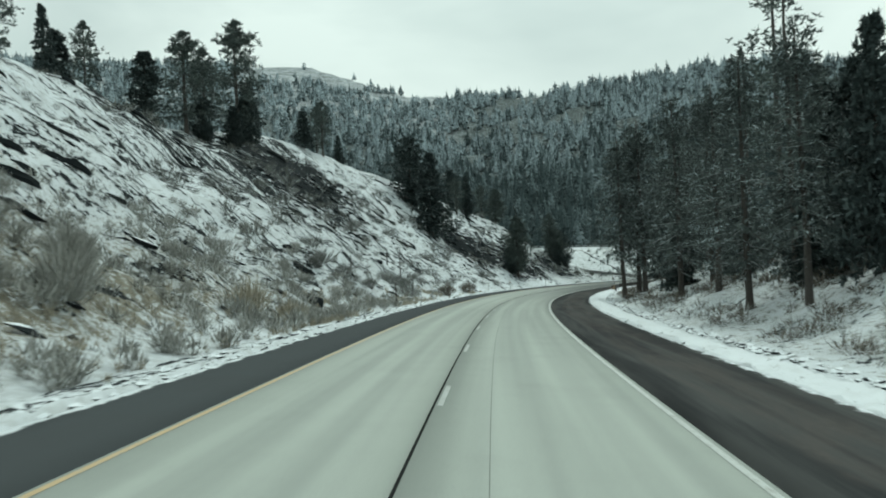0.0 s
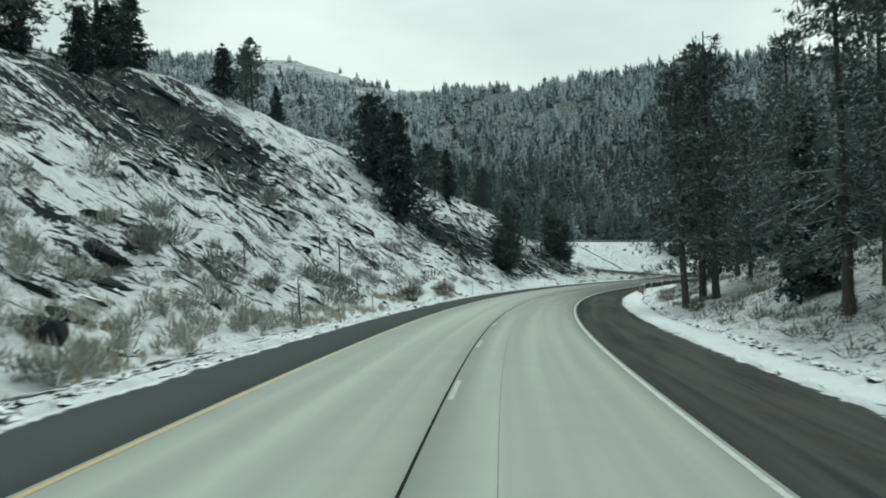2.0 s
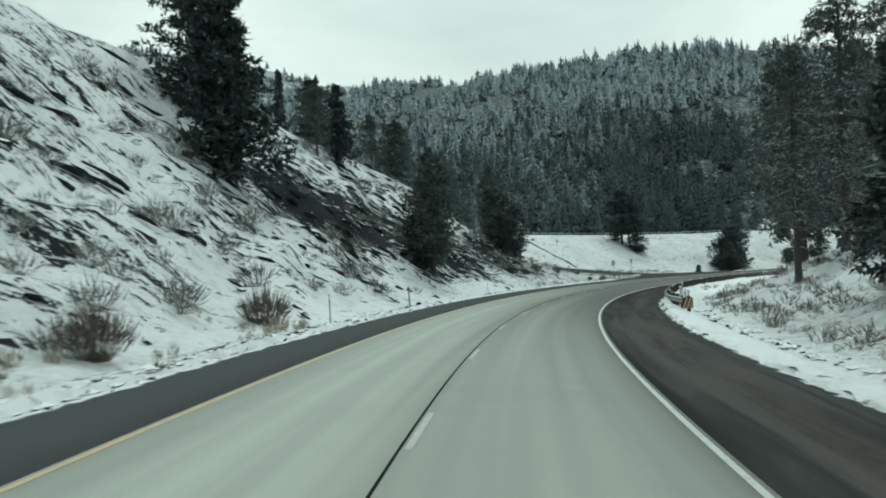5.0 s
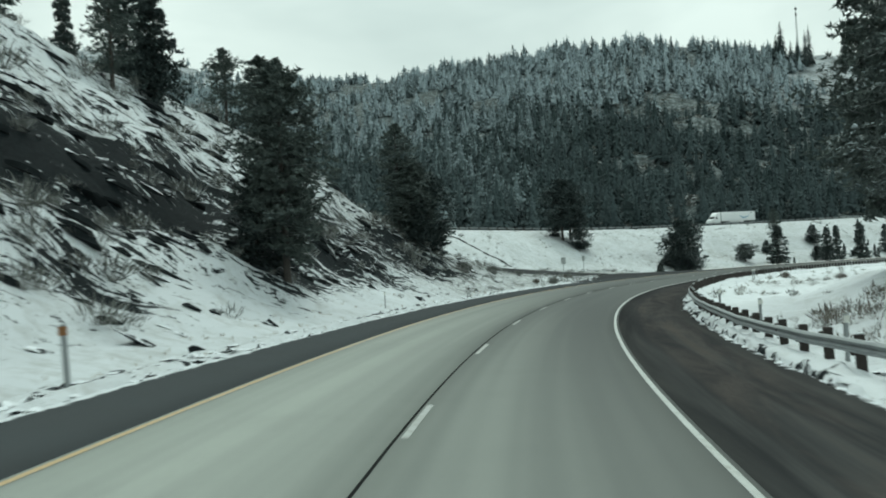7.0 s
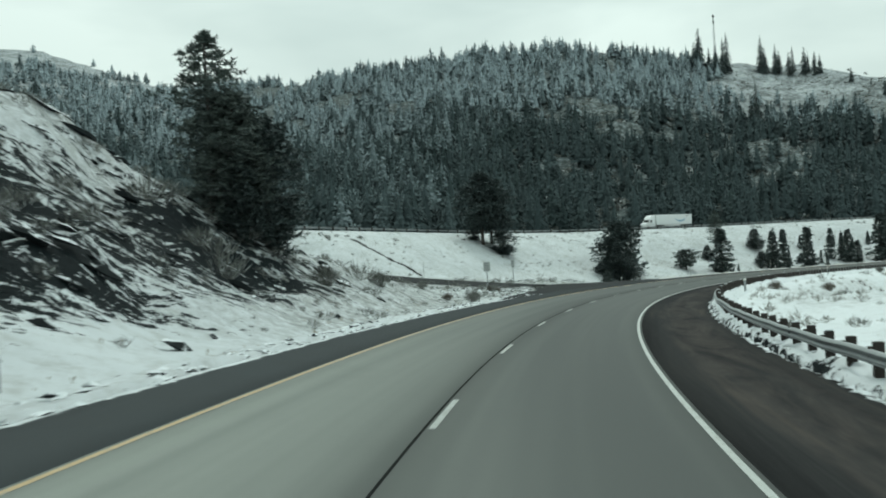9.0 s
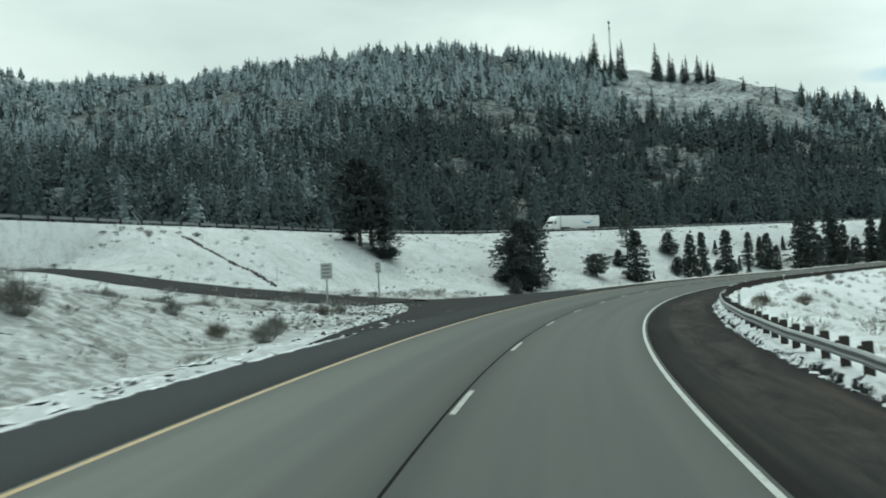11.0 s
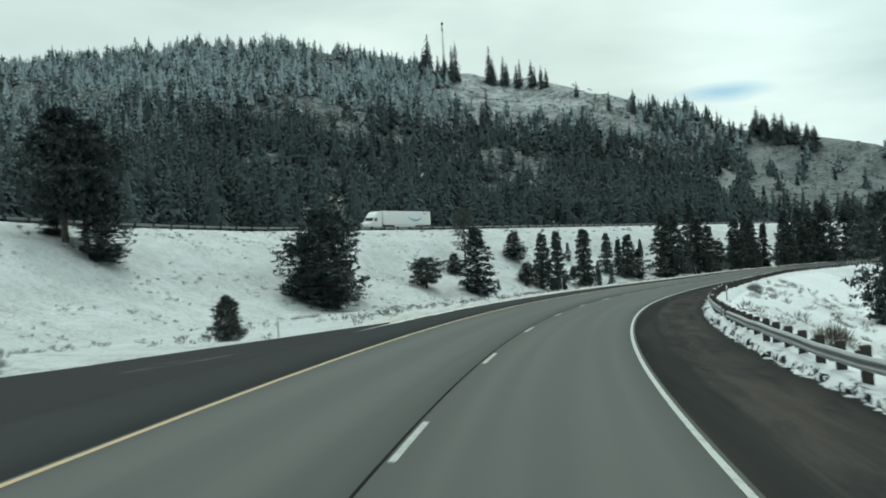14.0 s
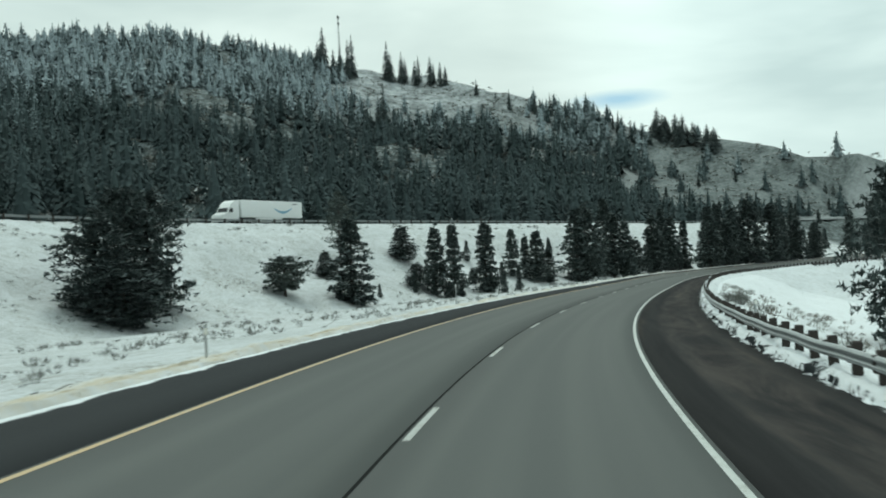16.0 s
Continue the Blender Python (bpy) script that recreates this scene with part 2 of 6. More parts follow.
# ---- materials ----
class Nodes:
    """A small builder for node materials."""

    def __init__(self, name):
        self.mat = bpy.data.materials.new(name)
        self.mat.use_nodes = True
        self.t = self.mat.node_tree
        self.bsdf = self.t.nodes["Principled BSDF"]
        self.co = self.t.nodes.new("ShaderNodeTexCoord").outputs["Object"]

    def put(self, socket, value):
        if isinstance(value, bpy.types.NodeSocket):
            self.t.links.new(value, socket)
        else:
            socket.default_value = value

    def attr(self, name):
        n = self.t.nodes.new("ShaderNodeAttribute")
        n.attribute_name = name
        return n.outputs["Fac"]

    def vec(self, x, y, z=0.0):
        n = self.t.nodes.new("ShaderNodeCombineXYZ")
        for i, v in enumerate((x, y, z)):
            self.put(n.inputs[i], v)
        return n.outputs[0]

    def math(self, op, a, b=0.0, c=0.0, clamp=False):
        n = self.t.nodes.new("ShaderNodeMath")
        n.operation, n.use_clamp = op, clamp
        for i, v in enumerate((a, b, c)):
            self.put(n.inputs[i], v)
        return n.outputs[0]

    def noise(self, scale, detail=4, rough=0.55, vec=None, dist=0.0):
        n = self.t.nodes.new("ShaderNodeTexNoise")
        n.inputs["Scale"].default_value, n.inputs["Detail"].default_value = scale, detail
        n.inputs["Roughness"].default_value, n.inputs["Distortion"].default_value = rough, dist
        self.put(n.inputs["Vector"], self.co if vec is None else vec)
        return n.outputs["Fac"]

    def step(self, v, lo, hi, a=0.0, b=1.0):
        n = self.t.nodes.new("ShaderNodeMapRange")
        for name, q in (("Value", v), ("From Min", lo), ("From Max", hi), ("To Min", a), ("To Max", b)):
            self.put(n.inputs[name], q)
        n.interpolation_type = "SMOOTHSTEP"
        return n.outputs[0]

    def mix(self, f, a, b):
        n = self.t.nodes.new("ShaderNodeMix")
        n.data_type = "RGBA"
        self.put(n.inputs["Factor"], f)
        for s, v in (("A", a), ("B", b)):
            self.put(n.inputs[s], v if isinstance(v, bpy.types.NodeSocket) else (*v, 1))
        return n.outputs["Result"]

    def up(self):
        g = self.t.nodes.new("ShaderNodeNewGeometry")
        s = self.t.nodes.new("ShaderNodeSeparateXYZ")
        self.t.links.new(g.outputs["Normal"], s.inputs[0])
        return s.outputs["Z"]

    def place_z(self):
        g = self.t.nodes.new("ShaderNodeNewGeometry")
        s = self.t.nodes.new("ShaderNodeSeparateXYZ")
        self.t.links.new(g.outputs["Position"], s.inputs[0])
        return s.outputs["Z"]

    def island(self):
        return self.t.nodes.new("ShaderNodeNewGeometry").outputs["Random Per Island"]

    def done(self, color, rough=0.6, metal=0.0, bump=None, strength=0.3, dist=0.02, spec=0.5):
        b = self.bsdf
        self.put(b.inputs["Base Color"], color if isinstance(color, bpy.types.NodeSocket) else (*color, 1))
        self.put(b.inputs["Roughness"], rough)
        self.put(b.inputs["Metallic"], metal)
        b.inputs["Specular IOR Level"].default_value = spec
        if bump is not None:
            n = self.t.nodes.new("ShaderNodeBump")
            n.inputs["Strength"].default_value, n.inputs["Distance"].default_value = strength, dist
            self.put(n.inputs["Height"], bump)
            self.t.links.new(n.outputs[0], b.inputs["Normal"])
        return self.mat


SNOW = (0.70, 0.73, 0.75)


def concrete():
    m = Nodes("worn_concrete")
    arc, side = m.attr("arc"), m.attr("side")
    lane = m.vec(m.math("MULTIPLY", arc, 0.012), side)
    tracks = m.noise(1.25, 2, 0.5, lane)                     # long wheel tracks
    fine = m.noise(60, 3)
    blot = m.noise(0.35, 5, 0.6)
    salt_glare = m.step(m.math("ADD", arc, m.math("MULTIPLY", side, 12.0)), 80, 212, 1.0, 0.0)                    # dried salt plus sky glare painted into the colour, fading further along
    col = m.mix(m.step(tracks, 0.36, 0.64), (0.079, 0.084, 0.082), (0.094, 0.099, 0.095))
    pale = m.mix(m.step(tracks, 0.3, 0.7), (0.275, 0.295, 0.27), (0.37, 0.395, 0.358))
    col = m.mix(m.math("MULTIPLY", salt_glare, m.step(blot, 0.1, 0.55, 0.88, 1.0)), col, pale)
    col = m.mix(m.step(blot, 0.45, 0.8, 0, 0.12), col, (0.085, 0.09, 0.086))
    col = m.mix(m.step(fine, 0.4, 0.75, 0, 0.25), col, (0.12, 0.125, 0.117))
    return m.done(col, 0.8, bump=fine, strength=0.12, dist=0.004, spec=0.15)


def asphalt(inner):
    m = Nodes("shoulder_asphalt")
    arc, side = m.attr("arc"), m.attr("side")
    fine, blot = m.noise(90, 3), m.noise(0.5, 4)
    col = m.mix(fine, (0.022, 0.025, 0.027), (0.05, 0.054, 0.056))
    if inner:
        col = m.mix(fine, (0.018, 0.0185, 0.019), (0.042, 0.042, 0.042))
        streak = m.noise(1.0, 4, 0.6, m.vec(m.math("MULTIPLY", arc, 0.045), m.math("MULTIPLY", side, 1.1)), 0.6)
        col = m.mix(m.step(streak, 0.35, 0.6, 0.75, 0), col, (0.016, 0.016, 0.017))
        col = m.mix(m.step(arc, 190, 110, 0, 0.75), col, m.mix(m.step(streak, 0.35, 0.65), (0.030, 0.032, 0.033), (0.075, 0.077, 0.075)))                    # paler at first
        grit = m.math("MULTIPLY", m.step(m.noise(1.0, 7, 0.72, m.vec(m.math("MULTIPLY", arc, 0.16), m.math("MULTIPLY", side, 0.75)), 0.7), 0.36, 0.66), m.math("MULTIPLY", m.step(m.math("ADD", side, m.math("MULTIPLY", m.noise(0.15, 3), 0.6)), 5.15, 5.45), m.step(side, 7.3, 6.3, 0.2, 1.0)))
        col = m.mix(m.math("MULTIPLY", grit, 0.6), col, m.mix(m.noise(8, 4, 0.7), (0.035, 0.031, 0.029), (0.12, 0.105, 0.095)))
        col = m.mix(m.math("MULTIPLY", m.step(streak, 0.56, 0.72), m.step(arc, 20, 130, 0.25, 0.5)), col, (0.075, 0.062, 0.053))
        edge = m.step(m.math("ADD", side, m.math("MULTIPLY", m.math("SUBTRACT", m.noise(1.6, 6, 0.75), 0.5), 1.3)), 7.40, 7.50)
    else:
        col = m.mix(fine, (0.04, 0.044, 0.046), (0.075, 0.081, 0.083))
        far_dark = m.step(m.math("ADD", arc, m.math("MULTIPLY", blot, 40.0)), 200, 300)                    # paler at first, darker further along
        col = m.mix(m.step(blot, 0.3, 0.75, 0.0, 0.7), col, (0.06, 0.067, 0.07))
        col = m.mix(far_dark, col, m.mix(fine, (0.024, 0.026, 0.028), (0.05, 0.053, 0.055)))
        edge = m.step(m.math("ADD", side, m.math("MULTIPLY", m.math("SUBTRACT", m.noise(0.8, 5, 0.7), 0.5), 0.6)), -5.52, -5.64)
        paved = m.math("MULTIPLY", m.step(arc, 220, 225), m.step(arc, 286, 278))
        edge = m.math("MULTIPLY", edge, m.math("SUBTRACT", 1.0, paved))
    col = m.mix(edge, col, SNOW)
    return m.done(col, 0.95, bump=fine, strength=0.35, dist=0.008, spec=0.04)


def paint(name, color, worn):
    m = Nodes(name)
    chip = m.noise(7, 6, 0.75)
    return m.done(m.mix(m.step(chip, worn, worn + 0.12), color, (0.26, 0.265, 0.24)), 0.5, bump=m.noise(80, 2), strength=0.1, dist=0.002)


def snow_ground():
    m = Nodes("snowy_ground")
    arc, side, rock, brush = m.attr("arc"), m.attr("side"), m.attr("rock"), m.attr("brush")
    dip = m.math("ADD", side, m.math("MULTIPLY", arc, -0.55))                    # the beds of rock dip along the road
    strata = m.noise(1.0, 6, 0.62, m.vec(m.math("MULTIPLY", arc, 0.12), m.math("MULTIPLY", dip, 0.5)), 0.4)
    beds = m.noise(1.0, 6, 0.7, m.vec(m.math("MULTIPLY", arc, 0.5), m.math("MULTIPLY", dip, 1.5)), 0.15)
    seams = m.noise(1.0, 5, 0.7, m.vec(m.math("MULTIPLY", arc, 1.5), m.math("MULTIPLY", dip, 4.2)), 0.1)
    fine = m.noise(2.6, 6, 0.72)
    grit = m.noise(14, 4, 0.7)
    big = m.noise(0.12, 4, 0.6)
    up = m.up()
    bare = m.math("ADD", m.math("MULTIPLY", m.math("SUBTRACT", strata, 0.5), 1.7), m.math("MULTIPLY", m.math("SUBTRACT", beds, 0.5), 2.6))
    bare = m.math("ADD", bare, m.math("MULTIPLY", m.math("SUBTRACT", fine, 0.5), 2.0))
    bare = m.math("ADD", bare, m.math("ADD", m.math("MULTIPLY", m.math("SUBTRACT", grit, 0.5), 0.55), m.math("MULTIPLY", m.math("SUBTRACT", seams, 0.5), 1.7)))
    bare = m.math("ADD", bare, m.math("MULTIPLY", m.math("SUBTRACT", 0.78, up), 0.55))
    bare = m.step(m.math("ADD", bare, m.math("SUBTRACT", rock, 0.66)), -0.04, 0.09)
    stone = m.mix(m.step(m.math("ADD", m.math("MULTIPLY", grit, 0.5), m.math("MULTIPLY", fine, 0.5)), 0.32, 0.68), (0.0026, 0.0044, 0.0054), (0.0125, 0.0175, 0.0195))
    grass = m.step(m.math("ADD", m.math("ADD", m.math("MULTIPLY", m.math("SUBTRACT", grit, 0.5), 0.9), m.math("MULTIPLY", m.math("SUBTRACT", fine, 0.5), 1.3)), m.math("SUBTRACT", brush, 0.6)), 0.0, 0.16)
    straw = m.mix(m.noise(5, 3), (0.10, 0.10, 0.085), (0.26, 0.23, 0.17))
    snow = m.mix(m.step(big, 0.35, 0.7, 0, 0.5), (0.62, 0.65, 0.67), (0.50, 0.53, 0.55))
    snow = m.mix(m.step(m.noise(0.9, 6, 0.75), 0.44, 0.70, 0, 0.6), snow, (0.36, 0.37, 0.355))
    snow = m.mix(m.math("MULTIPLY", m.attr("clean"), 0.5), snow, (0.76, 0.79, 0.81))
    weedy = m.math("MULTIPLY", m.attr("weedy"), m.math("MULTIPLY", m.step(m.noise(1.6, 7, 0.8, None, 0.5), 0.40, 0.58, 0.0, 0.95), m.step(m.noise(0.14, 3), 0.36, 0.58, 0.45, 1.0)))
    snow = m.mix(weedy, snow, m.mix(m.noise(9, 3), (0.06, 0.065, 0.06), (0.24, 0.24, 0.22)))
    sparse = m.math("MULTIPLY", m.attr("thin"), m.math("MULTIPLY", m.step(m.noise(5.0, 6, 0.8), 0.42, 0.64, 0.05, 0.85), m.step(m.noise(0.25, 4, 0.65), 0.34, 0.66, 0.35, 1.0)))
    snow = m.mix(sparse, snow, (0.25, 0.265, 0.25))                    # dead grass through thin snow
    col = m.mix(grass, snow, straw)
    col = m.mix(m.math("MULTIPLY", m.attr("hay"), m.step(m.noise(2.2, 6, 0.78), 0.36, 0.6, 0.1, 0.9)), col, m.mix(m.noise(18, 4, 0.7), (0.40, 0.35, 0.25), (0.62, 0.56, 0.44)))
    col = m.mix(bare, col, stone)
    floor = m.mix(m.step(m.noise(0.25, 6, 0.75), 0.44, 0.68), (0.04, 0.05, 0.048), (0.25, 0.285, 0.295))
    heath = m.mix(m.step(m.math("ADD", m.math("MULTIPLY", m.noise(0.3, 7, 0.85), 0.6), m.math("MULTIPLY", m.noise(0.045, 5, 0.7), 0.4)), 0.38, 0.62), (0.05, 0.06, 0.06), m.mix(m.step(m.place_z(), 85, 165), (0.21, 0.235, 0.235), (0.46, 0.495, 0.51)))
    col = m.mix(m.attr("wood"), col, floor)
    col = m.mix(m.attr("heath"), col, heath)
    h = m.math("ADD", m.math("MULTIPLY", fine, 0.7), m.math("MULTIPLY", grit, 0.3))
    return m.done(col, 0.85, bump=h, strength=0.6, dist=0.25, spec=0.1)


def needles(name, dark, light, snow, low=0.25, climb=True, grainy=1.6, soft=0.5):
    """Conifer foliage, frosted on whatever faces the sky; paler high on the mountain, for more frost and for haze put
    into the colour.
    """
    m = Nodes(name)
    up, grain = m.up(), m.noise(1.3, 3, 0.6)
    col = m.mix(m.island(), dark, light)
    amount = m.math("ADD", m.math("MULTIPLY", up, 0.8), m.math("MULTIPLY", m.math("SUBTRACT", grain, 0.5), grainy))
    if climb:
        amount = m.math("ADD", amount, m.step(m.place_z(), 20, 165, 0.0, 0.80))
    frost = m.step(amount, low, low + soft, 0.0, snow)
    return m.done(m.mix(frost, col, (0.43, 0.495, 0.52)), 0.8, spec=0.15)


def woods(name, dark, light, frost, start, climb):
    """A far wood: every tree has a tone of its own, and the needles pale up the mountain, for frost and for haze put
    into their colour.
    """
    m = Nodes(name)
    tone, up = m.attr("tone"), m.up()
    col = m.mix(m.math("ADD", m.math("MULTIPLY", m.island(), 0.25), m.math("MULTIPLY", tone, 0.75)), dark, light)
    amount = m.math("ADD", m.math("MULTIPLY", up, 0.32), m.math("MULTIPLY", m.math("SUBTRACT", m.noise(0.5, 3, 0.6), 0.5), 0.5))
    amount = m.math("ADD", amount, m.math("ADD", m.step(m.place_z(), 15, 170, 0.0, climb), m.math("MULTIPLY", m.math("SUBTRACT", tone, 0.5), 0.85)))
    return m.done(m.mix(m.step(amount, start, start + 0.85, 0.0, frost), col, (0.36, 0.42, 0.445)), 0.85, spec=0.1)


def bark():
    m = Nodes("bark")
    g = m.noise(9, 5, 0.7)
    col = m.mix(g, (0.022, 0.020, 0.019), (0.085, 0.074, 0.064))
    lying = m.step(m.math("ADD", m.up(), m.math("MULTIPLY", m.math("SUBTRACT", m.noise(1.5, 3), 0.5), 1.2)), 0.4, 0.65, 0.0, 0.6)                    # snow along the limbs
    return m.done(m.mix(lying, col, (0.5, 0.53, 0.54)), 0.9, bump=g, strength=0.8, dist=0.03)


def plain(name, a, b, rough, metal=0.0, scale=8.0, spec=0.5):
    m = Nodes(name)
    n = m.noise(scale, 4, 0.65)
    return m.done(m.mix(n, a, b), rough, metal, bump=n, strength=0.15, dist=0.01, spec=spec)


def twigs(name, a, b, frost):
    m = Nodes(name)
    col = m.mix(m.island(), a, b)
    f = m.step(m.math("ADD", m.math("MULTIPLY", m.up(), 0.5), m.noise(2.2, 3)), 0.62, 0.95, 0, frost)
    return m.done(m.mix(f, col, (0.6, 0.63, 0.64)), 0.9, spec=0.1)


CONCRETE, ASPHALT_OUT, ASPHALT_IN = concrete(), asphalt(False), asphalt(True)
YELLOW, WHITE = paint("yellow_line_paint", (0.43, 0.31, 0.155), 0.54), paint("white_line_paint", (0.43, 0.45, 0.43), 0.50)
TAR = plain("joint_sealant", (0.008, 0.009, 0.009), (0.02, 0.021, 0.021), 0.95, spec=0.03)
CRACK = plain("hairline_crack", (0.09, 0.095, 0.09), (0.2, 0.21, 0.2), 0.95, spec=0.03)
DASH = paint("worn_white_paint", (0.36, 0.38, 0.365), 0.46)
GROUND = snow_ground()
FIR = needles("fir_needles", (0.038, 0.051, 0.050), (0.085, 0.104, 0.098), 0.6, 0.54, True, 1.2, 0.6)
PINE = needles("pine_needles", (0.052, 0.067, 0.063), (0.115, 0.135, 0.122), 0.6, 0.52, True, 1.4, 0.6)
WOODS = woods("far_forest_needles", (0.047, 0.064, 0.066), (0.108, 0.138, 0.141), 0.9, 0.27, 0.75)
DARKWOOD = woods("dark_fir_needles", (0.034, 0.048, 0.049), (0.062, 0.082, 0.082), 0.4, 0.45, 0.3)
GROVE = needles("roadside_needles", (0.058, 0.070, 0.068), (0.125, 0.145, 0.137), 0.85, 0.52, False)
BARK = bark()
SAGE = twigs("sagebrush_twigs", (0.08, 0.085, 0.08), (0.25, 0.25, 0.23), 0.85)
STRAW = twigs("dry_grass", (0.22, 0.195, 0.15), (0.46, 0.42, 0.34), 0.55)
BROWN = twigs("bare_brush_twigs", (0.062, 0.055, 0.047), (0.20, 0.175, 0.145), 0.6)
FROSTY = twigs("frosted_brush", (0.18, 0.18, 0.165), (0.42, 0.415, 0.385), 0.7)
ZINC = plain("galvanised_steel", (0.22, 0.235, 0.24), (0.36, 0.38, 0.38), 0.55, 0.5, 3)
POST = plain("creosoted_timber", (0.018, 0.015, 0.013), (0.05, 0.042, 0.036), 0.85, 0, 14)
SNOWCAP = plain("settled_snow", (0.74, 0.78, 0.80), SNOW, 0.8, 0, 6, 0.2)
SIGN_WHITE = plain("sign_face_white", (0.36, 0.38, 0.37), (0.46, 0.48, 0.47), 0.5)
SIGN_BAR = plain("sign_lettering_grey", (0.16, 0.17, 0.17), (0.22, 0.23, 0.23), 0.5)
REFLECT = plain("reflector_white", (0.6, 0.6, 0.56), (0.75, 0.75, 0.7), 0.4)
RUST = plain("weathered_orange_paint", (0.16, 0.07, 0.025), (0.30, 0.14, 0.05), 0.7)
FADED = plain("faded_orange_sheeting", (0.30, 0.21, 0.13), (0.42, 0.31, 0.21), 0.6)
STONE = plain("dark_basalt", (0.02, 0.021, 0.023), (0.09, 0.088, 0.085), 0.9, 0, 3)
LORRY = plain("white_lorry_paint", (0.70, 0.72, 0.72), (0.78, 0.80, 0.80), 0.35, 0, 2)
GLASS_DARK = plain("dark_cab_glass", (0.01, 0.012, 0.013), (0.02, 0.022, 0.024), 0.08)
RUBBER = plain("tyre_rubber", (0.012, 0.012, 0.012), (0.03, 0.03, 0.03), 0.85)
STEEL = plain("dark_chassis_steel", (0.04, 0.042, 0.045), (0.09, 0.092, 0.095), 0.5, 0.5)
BLUE = plain("blue_graphic", (0.10, 0.28, 0.42), (0.14, 0.34, 0.48), 0.4)



# ---- building helpers ----
def mesh_of(name, verts, faces, material, smooth=False):
    me = bpy.data.meshes.new(name)
    if isinstance(faces, np.ndarray):
        n, k = faces.shape
        me.vertices.add(len(verts))
        me.vertices.foreach_set("co", np.asarray(verts, np.float32).ravel())
        me.loops.add(n * k)
        me.loops.foreach_set("vertex_index", faces.astype(np.int32).ravel())
        me.polygons.add(n)
        me.polygons.foreach_set("loop_start", np.arange(0, n * k, k, dtype=np.int32))
        me.update(calc_edges=True)
        me.validate()
    else:
        me.from_pydata([tuple(map(float, v)) for v in verts], [], faces)
        me.update()
    me.materials.append(material)
    if smooth:
        me.polygons.foreach_set("use_smooth", [True] * len(me.polygons))
    return me


def part(name, data, material, parent, label=""):
    """One mesh object under a thing; data: a bmesh, a mesh, or (verts, faces)."""
    if isinstance(data, bmesh.types.BMesh):
        me = bpy.data.meshes.new(name)
        bmesh.ops.recalc_face_normals(data, faces=data.faces)
        data.to_mesh(me)
        data.free()
        me.materials.append(material)
    elif isinstance(data, bpy.types.Mesh):
        me = data
    else:
        me = mesh_of(name, data[0], data[1], material)
    ob = new(name, me)
    ob.parent = parent
    if label:
        tagged(ob, label)
    return ob


def thing(name, m, label, category, group="", kind=""):
    ob = new(name)
    ob.matrix_world = m
    ob.empty_display_size = 0.2
    return tagged(ob, label, category, group, kind)


def box(bm, x0, x1, y0, y1, z0, z1, bevel=0.0):
    r = bmesh.ops.create_cube(bm, size=1.0)
    bmesh.ops.transform(bm, verts=r["verts"], matrix=Matrix.Translation(((x0 + x1) / 2, (y0 + y1) / 2, (z0 + z1) / 2)) @ Matrix.Diagonal((x1 - x0, y1 - y0, z1 - z0, 1)))
    if bevel:
        es = list({e for v in r["verts"] for e in v.link_edges})
        bmesh.ops.bevel(bm, geom=es, offset=bevel, segments=1, affect="EDGES")
    return bm


def tube(bm, a, b, r0, r1, seg=8):
    a, b = Vector(a), Vector(b)
    q = (b - a).to_track_quat("Z", "Y").to_matrix().to_4x4()
    r = bmesh.ops.create_cone(bm, segments=seg, radius1=r0, radius2=r1, depth=(b - a).length, cap_ends=True)
    bmesh.ops.transform(bm, verts=r["verts"], matrix=Matrix.Translation((a + b) / 2) @ q)
    return bm


def ground_z(x, y):
    return float(land([x], [y])[0])


def spot(x, y, turn=0.0, size=1.0, sink=0.0, wide=1.0):
    """A pose on the ground."""
    return pose(x, y, ground_z(x, y) - sink, 0, 0, turn) @ Matrix.Diagonal((size * wide, size * wide, size, 1))


# ---- ground: one sheet from the road to the far ridges ----
def spread(lo, hi, step, far_lo, far_hi, grow=1.18):
    mid = list(np.arange(lo, hi + 0.01, step))
    out, d = [], step
    x = hi
    while x < far_hi:
        d = min(d * grow, 27 if x < 1400 else 60)
        x += d
        out.append(x)
    back, d, x = [], step, lo
    far_lo = min(far_lo, lo)
    while x > far_lo:
        d = min(d * grow, 60)
        x -= d
        back.append(x)
    return np.array(back[::-1] + mid + out)


